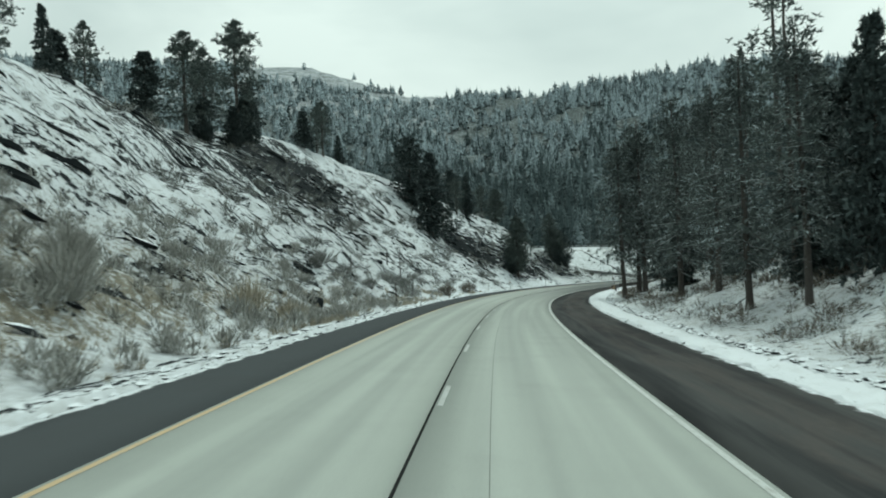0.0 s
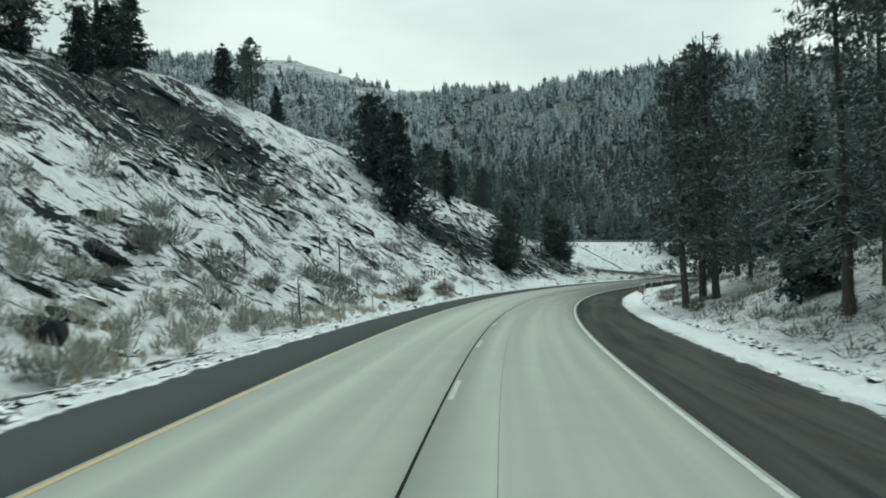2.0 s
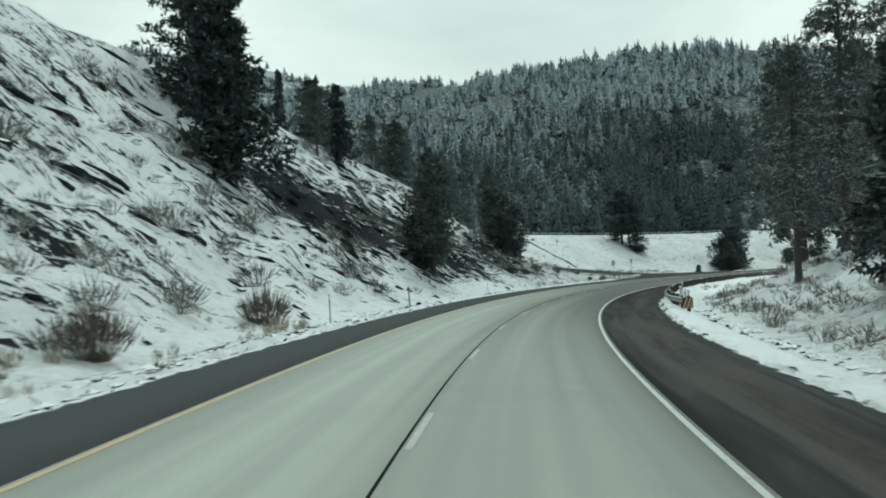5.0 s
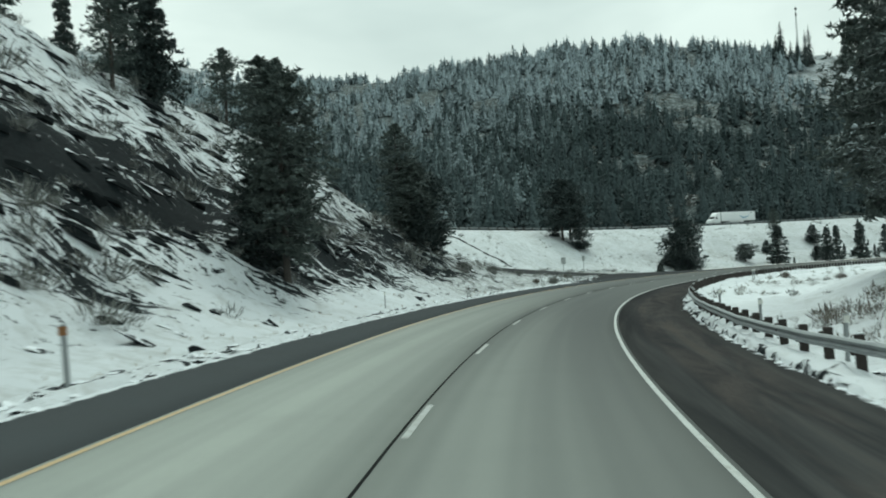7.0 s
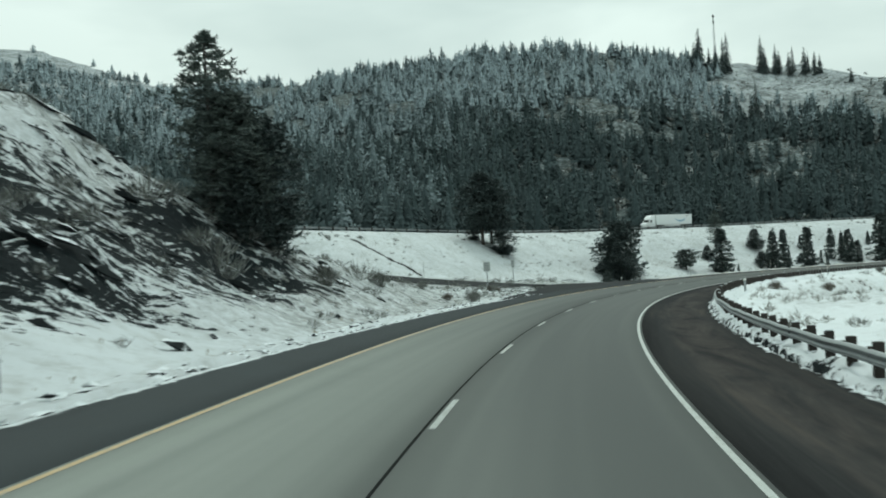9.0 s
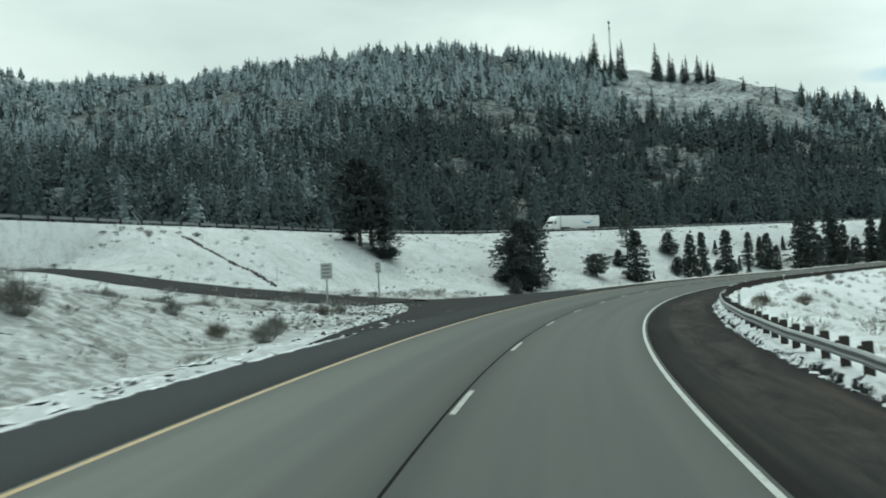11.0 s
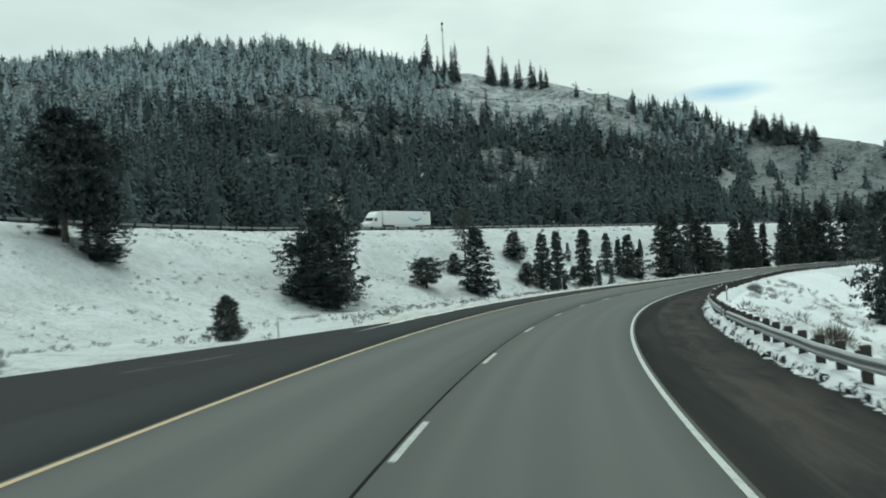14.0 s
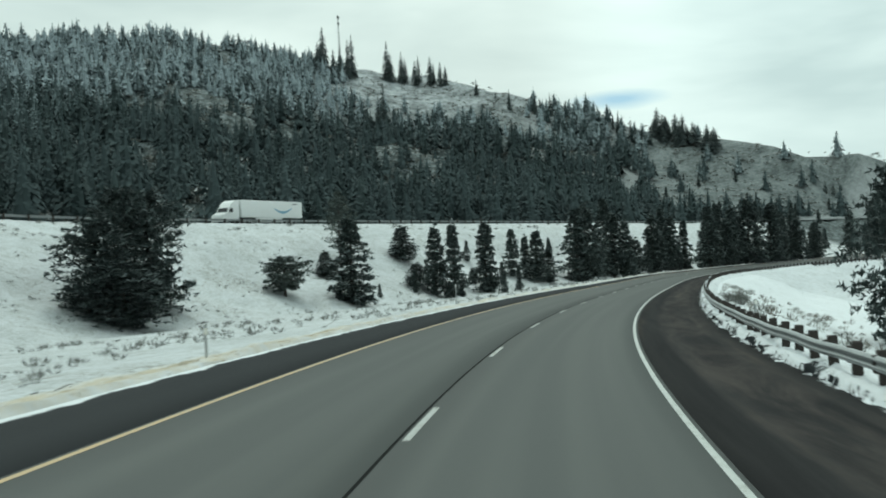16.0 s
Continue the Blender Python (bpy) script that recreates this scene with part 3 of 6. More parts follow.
def build_ground():
    gx = np.concatenate([spread(-48, 130, 1.0, -2600, 130.1)[:-1], spread(131.5, 345, 1.7, 131.5, 2600)])
    gy = np.concatenate([spread(-14, 330, 1.25, -1500, 330.1)[:-1], spread(331.5, 500, 1.7, 331.5, 3300)])
    X, Y = np.meshgrid(gx, gy)
    x, y = X.ravel(), Y.ravel()
    z = land(x, y)
    s, off = to_road(x, y)
    z = z - 0.16 * np.clip((9.3 - np.abs(off)) / 0.5, 0, 1) * (s > -40) * (s < 560) * ((off > 0) | (s < 219) | (s > 291))
    nx, ny = len(gx), len(gy)
    i = np.arange((nx - 1) * (ny - 1))
    a = (i // (nx - 1)) * nx + i % (nx - 1)
    me = mesh_of("ground", np.stack([x, y, z], -1), np.stack([a, a + 1, a + nx + 1, a + nx], -1), GROUND, True)
    e, ez = to_edge(x, y)
    crest = np.interp(s, CREST_S, CREST_H)
    cut = np.clip((-off - 9.5) / 3, 0, 1) * np.clip((232 - s) / 16, 0, 1) * (off < 0)
    def bump(v, at, wide):
        return np.exp(-((v - at) / wide) ** 2)

    # one dark band of rock runs down the far half of the cut, another lies high on the near half
    band = np.interp(s, [140, 153, 165, 175, 190, 204, 212], [-21.0, -19.6, -18.8, -17.2, -16.2, -13.6, -12.6])
    thick = np.interp(s, [145, 160, 185, 204, 212], [3.6, 5.4, 4.9, 3.0, 2.0])
    # the bump at arc 170 paints brush and shade at the pine's foot
    rock = cut * (0.36 + 0.06 * np.clip((135 - s) / 20, 0, 1) + 0.88 * bump(s, 105, 19) * bump(off, -27, 6.0) + 0.66 * np.clip((s - 143) / 10, 0, 1) * np.clip((214 - s) / 10, 0, 1) * bump(off, band, thick)
                  + 0.36 * bump(s, 70, 9) * bump(off, -15.0, 1.8) + 0.55 * bump(s, 170, 4.5) * bump(off + 0.25 * (s - 170), -12.2, 2.2) + 0.40 * bump(s, 151, 7) * bump(off + 0.3 * (151 - s), -13.4, 1.1) + 0.24 * bump(s, 74, 20) * np.clip((-off - 20.5) / 3, 0, 1) + 0.10 * wobble(s, off, 22, 21))
    # right bank: dark brush and tree shade both put into its colour
    rock = rock + 0.37 * np.clip((off - 9.5) / 1.2, 0, 1) * np.clip((140 - s) / 20, 0, 1)
    right = (off > 8.5) * np.clip((150 - s) / 20, 0, 1) * np.clip((off - 9) / 1.5, 0, 1)
    brush = 0.32 + 0.48 * cut * np.clip((60 - s) / 60 + 0.55, 0, 1) * np.clip(1.25 - (-off - 9) / 14, 0.2, 1) + 0.26 * right
    brush = np.where((e < 0) & (off < 0) & (s > 232), 0.48 + 0.08 * wobble(x, y, 25, 23), brush)
    brush = np.where(e > 26, 0.60, brush)
    bear = np.degrees(np.arctan2(x - 17, y - 156))
    dist = np.hypot(x - 17, y - 156)
    rd = np.interp(bear, RIDGE_B, RIDGE_D)
    u = (e - 26) / np.maximum(rd - dist + e - 26, 40)
    beyond = np.clip((e - np.where(x > 480, -60, 24)) / 8, 0, 1)
    dome = np.clip((bear - 26) / 2, 0, 1) * np.clip((39 - bear) / 2, 0, 1) * np.clip((u - 0.60) / 0.08, 0, 1)
    moor = np.clip((bear - 41) / 2, 0, 1) * np.clip((u - np.interp(bear, [47, 51], [0.12, -0.1])) / 0.1, 0, 1)
    distant = np.clip((-2 - bear) / 3, 0, 1) * np.clip((u - 0.5) / 0.15, 0, 1)
    heath = beyond * np.clip(np.maximum(np.maximum(dome, moor), distant), 0, 1)
    # the floor colour on the right bank also paints shade under its trees
    wood = np.maximum(beyond * (1 - heath), 0.14 * np.clip((off - 9.6) / 1.4, 0, 1) * np.clip((150 - s) / 25, 0, 1))
    for name, v in (("arc", s), ("side", off), ("rock", rock), ("brush", brush), ("wood", wood), ("heath", heath), ("thin", np.clip((s - 205) / 25, 0, 1) * (off < -6) * (e < 0)), ("hay", 0 * s), ("clean", np.clip((off - 6.5) / 1.0, 0, 1) * (s < 480) * np.clip(np.maximum((s - 165) / 25, 9.6 - off), 0, 1)), ("weedy", 0.6 * np.clip((off - 10) / 3, 0, 1) * np.clip((s - 215) / 20, 0, 1) * np.clip((345 - s) / 20, 0, 1) + 0.32 * np.clip((125 - s) / 25, 0, 1) * np.clip((-off - 7) / 2, 0, 1) * np.clip((off + 22) / 10, 0, 1) + np.clip((s - 186) / 14, 0, 1) * np.clip((268 - s) / 10, 0, 1) * np.clip((-off - 6.5) / 2, 0, 1) * np.clip((40 + off) / 6, 0, 1) * (e < -8))):
        me.attributes.new(name, "FLOAT", "POINT").data.foreach_set("value", v.astype(np.float32))
    tagged(new("ground", me), "snow-covered ground with frosted grass, brush and dark rock", "ground", kind="structure")


build_ground()


# ---- the carriageway ----
def ribbon(name, s0, s1, offs, material, parent, lift=0.0, step=2.0, label="", skirt=0.0):
    """A banked strip between offsets, with its arc and offset kept as attributes; skirt: depth of its side faces."""
    ss = np.arange(s0, s1 + step * 0.5, step)
    cols = [(o, lift) for o in offs]
    if skirt:
        cols = [(offs[0], lift - skirt)] + cols + [(offs[-1], lift - skirt)]
    S = np.repeat(ss, len(cols))
    O = np.tile([c[0] for c in cols], len(ss))
    H = np.tile([c[1] for c in cols], len(ss))
    v = on_road(S, O, H)
    n, m = len(ss), len(cols)
    i = np.arange((n - 1) * (m - 1))
    a = (i // (m - 1)) * m + i % (m - 1)
    me = mesh_of(name, v, np.stack([a, a + 1, a + m + 1, a + m], -1), material)
    for key, val in (("arc", S), ("side", O)):
        me.attributes.new(key, "FLOAT", "POINT").data.foreach_set("value", val.astype(np.float32))
    return part(name, me, material, parent, label)


def build_road():
    road = thing("road", Matrix(), "two-lane concrete road with dark asphalt shoulders, dry, with salty stains and painted-in glare", "road", kind="structure")
    a, b = -60, 640
    ribbon("lane_slab", a, b, (-3.63, -2.5, -1.2, -0.018), CONCRETE, road, skirt=0.3)
    ribbon("lane_slab", a, b, (0.018, 1.0, 2.1, 3.2, 4.06), CONCRETE, road, skirt=0.3)
    ribbon("joint", a, b, (-0.021, 0.021), TAR, road, 0.003, label="dark sealed joint between the lanes")
    ribbon("crack_seal", a, 70, (0.977, 0.986), CRACK, road, 0.003, label="thin dark crack along the lane")
    ribbon("outer_shoulder", a, b, (-5.75, -5.2, -4.6, -3.64), ASPHALT_OUT, road, -0.01, skirt=0.3, label="smooth dark asphalt shoulder")
    ribbon("inner_shoulder", a, b, (4.07, 4.9, 5.6, 6.3, 6.9, 7.56), ASPHALT_IN, road, -0.01, 1.0, skirt=0.3, label="stained dark asphalt shoulder with brown grit")
    ribbon("edge_line", a, b, (-3.57, -3.475), YELLOW, road, 0.004, label="yellow painted edge line")
    ribbon("edge_line", a, b, (3.88, 3.985), WHITE, road, 0.004, label="white painted edge line")
    for k in range(-4, 40):
        s = 12.86 + 12.192 * k
        ribbon("lane_dash", s, s + 3.05, (0.06, 0.16), DASH, road, 0.004, 0.61)
    return road


build_road()


# ---- the snowy strips along both shoulders, with the low ridge that the plough left ----
def verge(s0, s1, offs, ridge, seed, label):
    ss = np.arange(s0, s1, 0.45)
    n, m = len(ss), len(offs)
    S, O = np.repeat(ss, m), np.tile(offs, n)
    if 200 < s1 < 300:
        O = offs[0] + (O - offs[0]) * np.clip((s1 - S) / 14, 0.06, 1)                    # narrows to a tongue of snow
    p = on_road(S, O)
    r = np.random.RandomState(seed)
    lump = np.convolve(r.normal(0, 1, n + 4), np.ones(5) / 2.2, "valid")
    z = land(p[:, 0], p[:, 1], False) + 0.03 + 0.035 * r.normal(0, 1, n * m) + 0.03 * wobble(S, O, 2.2, seed)
    z += np.exp(-((O - ridge) / (0.35 if ridge < 0 else 0.6)) ** 2) * (0.07 + 0.05 * np.repeat(lump, m) + (0.20 * np.clip((S - 140) / 12, 0, 1) if ridge > 0 else 0))
    edge = np.tile(np.arange(m), n)
    z = np.where(edge == 0, p[:, 2] - 0.12, z)
    z = np.where(edge == m - 1, z - 0.25, z)
    side = O + np.where((edge > 0) & (edge < m - 1), 0.06 * r.normal(0, 1, n * m), 0)
    q = on_road(S, side)
    i = np.arange((n - 1) * (m - 1))
    a = (i // (m - 1)) * m + i % (m - 1)
    f = np.stack([a, a + 1, a + m + 1, a + m], -1)
    me = mesh_of("verge", np.c_[q[:, :2], z], f if offs[0] < offs[-1] else f[:, ::-1], GROUND, True)
    tan = 0.42 + 0.34 * np.clip((S - 270) / 30, 0, 1) * (O < 0) * np.exp(-((O + 6.9) / 0.7) ** 2)
    for key, val in (("arc", S), ("side", O), ("rock", np.where(O > 0, 0.12 + np.clip((S - 132) / 12, 0, 1) * np.interp(O, [7.42, 7.62, 7.85, 8.2], [0.56, 0.40, 0.12, 0.03]), 0.1 + 0.25 * np.clip(-O - 7.6, 0, 1) + (0.36 + 0.18 * np.clip((90 - S) / 30, 0, 1)) * np.clip((150 - S) / 25, 0, 1) * np.clip((-O - 5.85) / 0.4, 0, 1))), ("brush", tan), ("wood", 0 * S), ("heath", 0 * S), ("hay", np.clip((S - 276) / 12, 0, 1) * (O < 0) * np.clip((8.6 + O) / 0.9, 0, 1) * np.clip((-5.8 - O) / 0.3, 0, 1)), ("thin", 0 * S), ("clean", 1.0 * (O > 0) + 0.0 * O)):
        me.attributes.new(key, "FLOAT", "POINT").data.foreach_set("value", val.astype(np.float32))
    tagged(new("verge", me), label, "verge", kind="structure")


LEFT = (-5.62, -5.74, -6.0, -6.4, -6.9, -7.5, -8.2, -9.0)
verge(-30, 227, LEFT, -6.1, 71, "snowy verge with a low ploughed ridge beside the shoulder")
verge(281, 520, LEFT, -6.1, 72, "snowy verge with a strip of dry tan grass")
verge(-30, 520, (7.42, 7.53, 7.63, 7.78, 7.98, 8.3, 8.7, 9.1), 8.05, 73, "snowy verge along the inside of the bend")


def edge_points(step):
    """Points along the near edge of the other carriageway, with its heading."""
    out = []
    for a, b in zip(EDGE[1:-2], EDGE[2:-1]):
        n = max(1, int(np.hypot(*(b - a)[:2]) / step))
        out += [a + (b - a) * i / n for i in range(n)]
    p = np.array(out)
    for _ in range(12):
        p[1:-1] = (p[:-2] + 2 * p[1:-1] + p[2:]) / 4
    v = np.gradient(p[:, :2], axis=0)
    return p, v / np.linalg.norm(v, axis=1)[:, None]


def strip(name, line, left, half_or_sides, z, material, parent, label=""):
    """A flat strip along a line of points; left: unit vectors to its left."""
    n, m = len(line), len(half_or_sides)
    v = np.concatenate([np.c_[line[:, :2] + left * w, line[:, 2] + z] for w in half_or_sides])
    v = v.reshape(m, n, 3).transpose(1, 0, 2).reshape(-1, 3)
    i = np.arange((n - 1) * (m - 1))
    a = (i // (m - 1)) * m + i % (m - 1)
    me = mesh_of(name, v, np.stack([a, a + m, a + m + 1, a + 1], -1), material)
    for key, val in (("arc", np.repeat(np.arange(n) * 4.0, m)), ("side", np.tile(np.zeros(m), n))):
        me.attributes.new(key, "FLOAT", "POINT").data.foreach_set("value", val.astype(np.float32))
    return part(name, me, material, parent, label)


EP, EV = edge_points(4.0)
EL = np.stack([-EV[:, 1], EV[:, 0]], -1)
GREY_ROAD = plain("grey_asphalt", (0.045, 0.05, 0.052), (0.08, 0.085, 0.085), 0.9, 0, 3, 0.1)


def far_road():
    r = thing("road", Matrix(), "opposite carriageway on top of the snowy embankment", "road", kind="structure")
    strip("carriageway", EP, EL, (1.2, 6.0, 13.0), 0.03, GREY_ROAD, r)
    strip("edge_line", EP, EL, (3.6, 3.75), 0.04, WHITE, r, "white painted edge line")
    return r


far_road()


def side_road():
    t = np.linspace(0, 1, len(SIDE))
    tt = np.linspace(0.1, 0.93, 60)
    q = np.stack([np.interp(tt, t, SIDE[:, i]) for i in range(3)], -1)
    for _ in range(6):
        q[1:-1] = (q[:-2] + 2 * q[1:-1] + q[2:]) / 4
    v = np.gradient(q[:, :2], axis=0)
    v /= np.linalg.norm(v, axis=1)[:, None]
    left = np.stack([-v[:, 1], v[:, 0]], -1)
    r = thing("road", Matrix(), "dark asphalt crossover road between snowy verges", "road", kind="structure")
    ws = np.linspace(-3.9, 3.6, 7)
    rows = []
    for w in ws:
        xy = q[:, :2] + left * w
        rows.append(np.c_[xy, np.clip(land(xy[:, 0], xy[:, 1], False), q[:, 2], q[:, 2] + 0.1) + (0.05 if abs(w) < 3.5 else -0.3)])
    vtx = np.stack(rows, 1)
    n, m = vtx.shape[:2]
    i = np.arange((n - 1) * (m - 1))
    a = (i // (m - 1)) * m + i % (m - 1)
    me = mesh_of("pavement", vtx.reshape(-1, 3), np.stack([a, a + m, a + m + 1, a + 1], -1), WET)
    for key, val in (("arc", np.repeat(np.arange(n) * 1.5, m)), ("side", np.tile(ws, n))):
        me.attributes.new(key, "FLOAT", "POINT").data.foreach_set("value", val.astype(np.float32))
    part("pavement", me, WET, r)
    # the widening where it leaves the shoulder
    ss = np.arange(220, 284.1, 0.8)
    mouth = np.interp(ss, MOUTH_S, MOUTH_A)
    k = np.linspace(0, 1, 7)
    O = -(5.72 + (mouth[:, None] - 5.72) * k[None])
    S = np.repeat(ss[:, None], 7, 1)
    vtx = on_road(S.ravel(), O.ravel(), -0.012)
    vtx[:, 2] += 0.06 * np.tile(k, len(ss))
    n, m = len(ss), 7
    i = np.arange((n - 1) * (m - 1))
    a = (i // (m - 1)) * m + i % (m - 1)
    me = mesh_of("mouth", vtx, np.stack([a, a + m, a + m + 1, a + 1], -1), WET)
    for key, val in (("arc", S.ravel()), ("side", np.clip((k[None] * 3.7 + 0 * S), 0, 3.0).ravel())):
        me.attributes.new(key, "FLOAT", "POINT").data.foreach_set("value", val.astype(np.float32))
    part("mouth", me, WET, r, "dark widened mouth of the crossover")


def slushy():
    m = Nodes("slushy_asphalt")
    side = m.attr("side")
    n = m.noise(0.5, 6, 0.7)
    edge = m.math("SUBTRACT", m.math("ABSOLUTE", side), 3.3)
    snow = m.step(m.math("ADD", edge, m.math("MULTIPLY", m.math("SUBTRACT", n, 0.52), 3.0)), 0.0, 0.4)
    col = m.mix(m.noise(40, 3), (0.018, 0.019, 0.02), (0.045, 0.047, 0.048))
    col = m.mix(m.step(m.noise(1.1, 6, 0.75, m.vec(m.math("MULTIPLY", m.attr("arc"), 0.12), side), 0.8), 0.58, 0.74, 0, 0.35), col, (0.26, 0.27, 0.27))                    # slush streaks
    return m.done(m.mix(snow, col, (0.66, 0.69, 0.71)), 0.9, bump=n, strength=0.3, dist=0.05, spec=0.05)


WET = slushy()
side_road()


# ---- trees ----
def tri_join(tris):
    """Separate triangles as verts and faces."""
    v = np.asarray(tris, float).reshape(-1, 3)
    return v, np.arange(len(v)).reshape(-1, 3)


def fir_crown(seed, h, radius, start, n, fronds, droop=0.25, ragged=0.25):
    """Layered sprays of needles: one flat, toothed fan a branch."""
    r = np.random.RandomState(seed)
    u = np.sort(r.uniform(0, 1, n))
    z = h * (start + (0.985 - start) * u)
    length = radius * np.clip(1 - (z / h - start) / (1 - start), 0.03, 1) ** 0.68 * r.uniform(1 - ragged, 1 + ragged * 0.6, n) + 0.02 * h * 0.3
    az = np.arange(n) * 2.39996 + r.uniform(-0.5, 0.5, n)
    d = np.stack([np.cos(az), np.sin(az)], -1)
    side = np.stack([-np.sin(az), np.cos(az)], -1)
    rise = r.uniform(-0.1, 0.25, n)
    tris = []

    def at(t):
        zz = z + length * (rise * t - droop * 1.6 * t * t)
        return np.c_[d * (length * t)[:, None], zz]

    for j in range(fronds):
        t0 = (j + 0.15) / fronds
        p0, p1 = at(np.full(n, t0)), at(np.full(n, min(1.0, t0 + 0.95 / fronds)))
        for sg in (-1, 1):
            w = length * (0.20 + 0.36 * (1 - t0) ** 0.7) * r.uniform(0.45, 1.15, n)
            tip = at(np.full(n, min(1.08, t0 + 1.4 / fronds)))
            tip[:, :2] += side * (sg * w)[:, None]
            tip[:, 2] -= w * r.uniform(0.1, 0.5, n)
            tris.append(np.stack([p0, p1, tip] if sg > 0 else [p1, p0, tip], 1))
    end = at(np.full(n, 1.1))
    base = at(np.full(n, 0.75))
    k = (length * 0.10)[:, None]
    b0, b1 = base.copy(), base.copy()
    b0[:, :2] += side * k
    b1[:, :2] -= side * k
    tris.append(np.stack([b1, b0, end], 1))
    return tri_join(np.concatenate(tris))


def pine_crown(seed, h, radius, start, n, tufts, blades, size):
    """Tufts of long needles gathered on the outer ends of the limbs, with gaps between."""
    r = np.random.RandomState(seed)
    u = np.sort(r.uniform(0, 1, n) ** 0.9)
    z = h * (start + (0.97 - start) * u)
    prof = np.sin(np.clip(u * 0.86 + 0.16, 0, 1) * math.pi) ** 0.65
    length = radius * prof * r.uniform(0.55, 1.15, n)
    az = np.arange(n) * 2.39996 + r.uniform(-0.7, 0.7, n)
    tilt = r.uniform(-0.22, 0.35, n) + 0.35 * u
    c = []
    for j in range(tufts):
        t = r.uniform(0.35, 1.05, n)
        q = np.stack([np.cos(az) * length * t, np.sin(az) * length * t, z + length * t * tilt], -1)
        q += r.normal(0, 1, (n, 3)) * (length * 0.11 + 0.05)[:, None] * (1, 1, 0.7)
        c.append(q)
    c.append(np.stack([0 * z, 0 * z, z + 0.02 * h], -1)[-6:])
    c = np.concatenate(c)
    m = len(c)
    a = r.uniform(0, 2 * math.pi, (m, blades))
    e = r.uniform(-0.5, 1.1, (m, blades))
    L = size * r.uniform(0.6, 1.25, (m, blades))
    way = np.stack([np.cos(a) * np.cos(e), np.sin(a) * np.cos(e), np.sin(e)], -1)
    across = np.cross(way, r.normal(0, 1, (m, blades, 3)))
    across /= np.linalg.norm(across, axis=-1, keepdims=True)
    mid = c[:, None] + way * (L * 0.15)[..., None]
    tip = c[:, None] + way * L[..., None]
    w = across * (L * 0.17)[..., None]
    tris = np.stack([mid - w, mid + w, tip], 2).reshape(-1, 3, 3)
    limbs = np.stack([np.stack([0 * z, 0 * z, z], -1), np.stack([np.cos(az) * length, np.sin(az) * length, z + length * tilt], -1)], 1)
    return tri_join(tris), limbs


def spray_crown(seed, h, radius, start, n, twigs, blades, size, width=0.2, shape="cone", rise=(-0.1, 0.25), droop=0.25, core=260):
    """Boughs that carry flat side twigs set with short needle sprays, a dark inside and a lumpy outline."""
    r = np.random.RandomState(seed)
    u = np.sort(r.uniform(0, 1, n))
    z = h * (start + (0.965 - start) * u)
    if shape == "cone":
        prof = (1 - u) ** 0.82 * np.clip(0.7 + 2.0 * u, 0, 1)
    elif shape == "spire":
        prof = (1 - u) ** 0.65 * np.clip(0.8 + u, 0, 1)
    else:
        prof = np.sin(np.clip(u * 0.82 + 0.18, 0, 1) * math.pi) ** 0.6
    az = np.arange(n) * 2.39996 + r.uniform(-0.7, 0.7, n)
    lump = 1 + 0.22 * np.sin(2 * az + 9 * u + seed) + 0.14 * np.sin(3 * az - 17 * u + 2 * seed)
    length = radius * prof * lump * r.uniform(0.6, 1.12, n) + 0.014 * h
    lift = r.uniform(*rise, n) + 0.3 * u
    t = r.uniform(0.12, 1.0, (n, twigs)) ** 0.75
    L = length[:, None]
    c = np.stack([np.cos(az)[:, None] * L * t, np.sin(az)[:, None] * L * t, z[:, None] + L * (lift[:, None] * t - droop * t * t)], -1)
    turn = az[:, None] + r.choice([-1, 1], (n, twigs)) * r.uniform(0.25, 1.2, (n, twigs))
    reach = L * 0.42 * (1.1 - t) + 0.022 * h
    q = r.uniform(0, 1, (n, twigs, blades))
    p = c[:, :, None] + (np.stack([np.cos(turn), np.sin(turn), r.normal(-0.05, 0.38, turn.shape)], -1) * reach[..., None])[:, :, None] * q[..., None]
    way = turn[..., None] + r.normal(0, 0.75, q.shape)
    e = r.normal(0.1, 0.7, q.shape)
    k = size * r.uniform(0.55, 1.3, q.shape)
    d = np.stack([np.cos(way) * np.cos(e), np.sin(way) * np.cos(e), np.sin(e)], -1) * k[..., None]
    f = np.stack([-np.sin(way), np.cos(way), r.normal(0, 0.5, q.shape)], -1) * (k * width)[..., None]
    tris = np.stack([p - f, p + f, p + d], 3).reshape(-1, 3, 3)
    # the shaded inside of the crown
    i = r.randint(0, n, core)
    w = r.uniform(0, 6.28, core)
    b = np.stack([np.cos(w) * length[i] * 0.45, np.sin(w) * length[i] * 0.45, z[i]], -1) * np.stack([r.uniform(0.2, 1, core)] * 2 + [np.ones(core)], -1)
    v = r.normal(0, 1, (core, 2, 3)) * (0.055 * length[i] + 0.06)[:, None, None]
    tris = np.concatenate([tris, np.stack([b, b + v[:, 0], b + v[:, 1]], 1)])
    limbs = np.stack([np.stack([0 * z, 0 * z, z], -1), np.stack([np.cos(az) * length, np.sin(az) * length, z + length * (lift - droop)], -1)], 1)
    return tri_join(tris), limbs


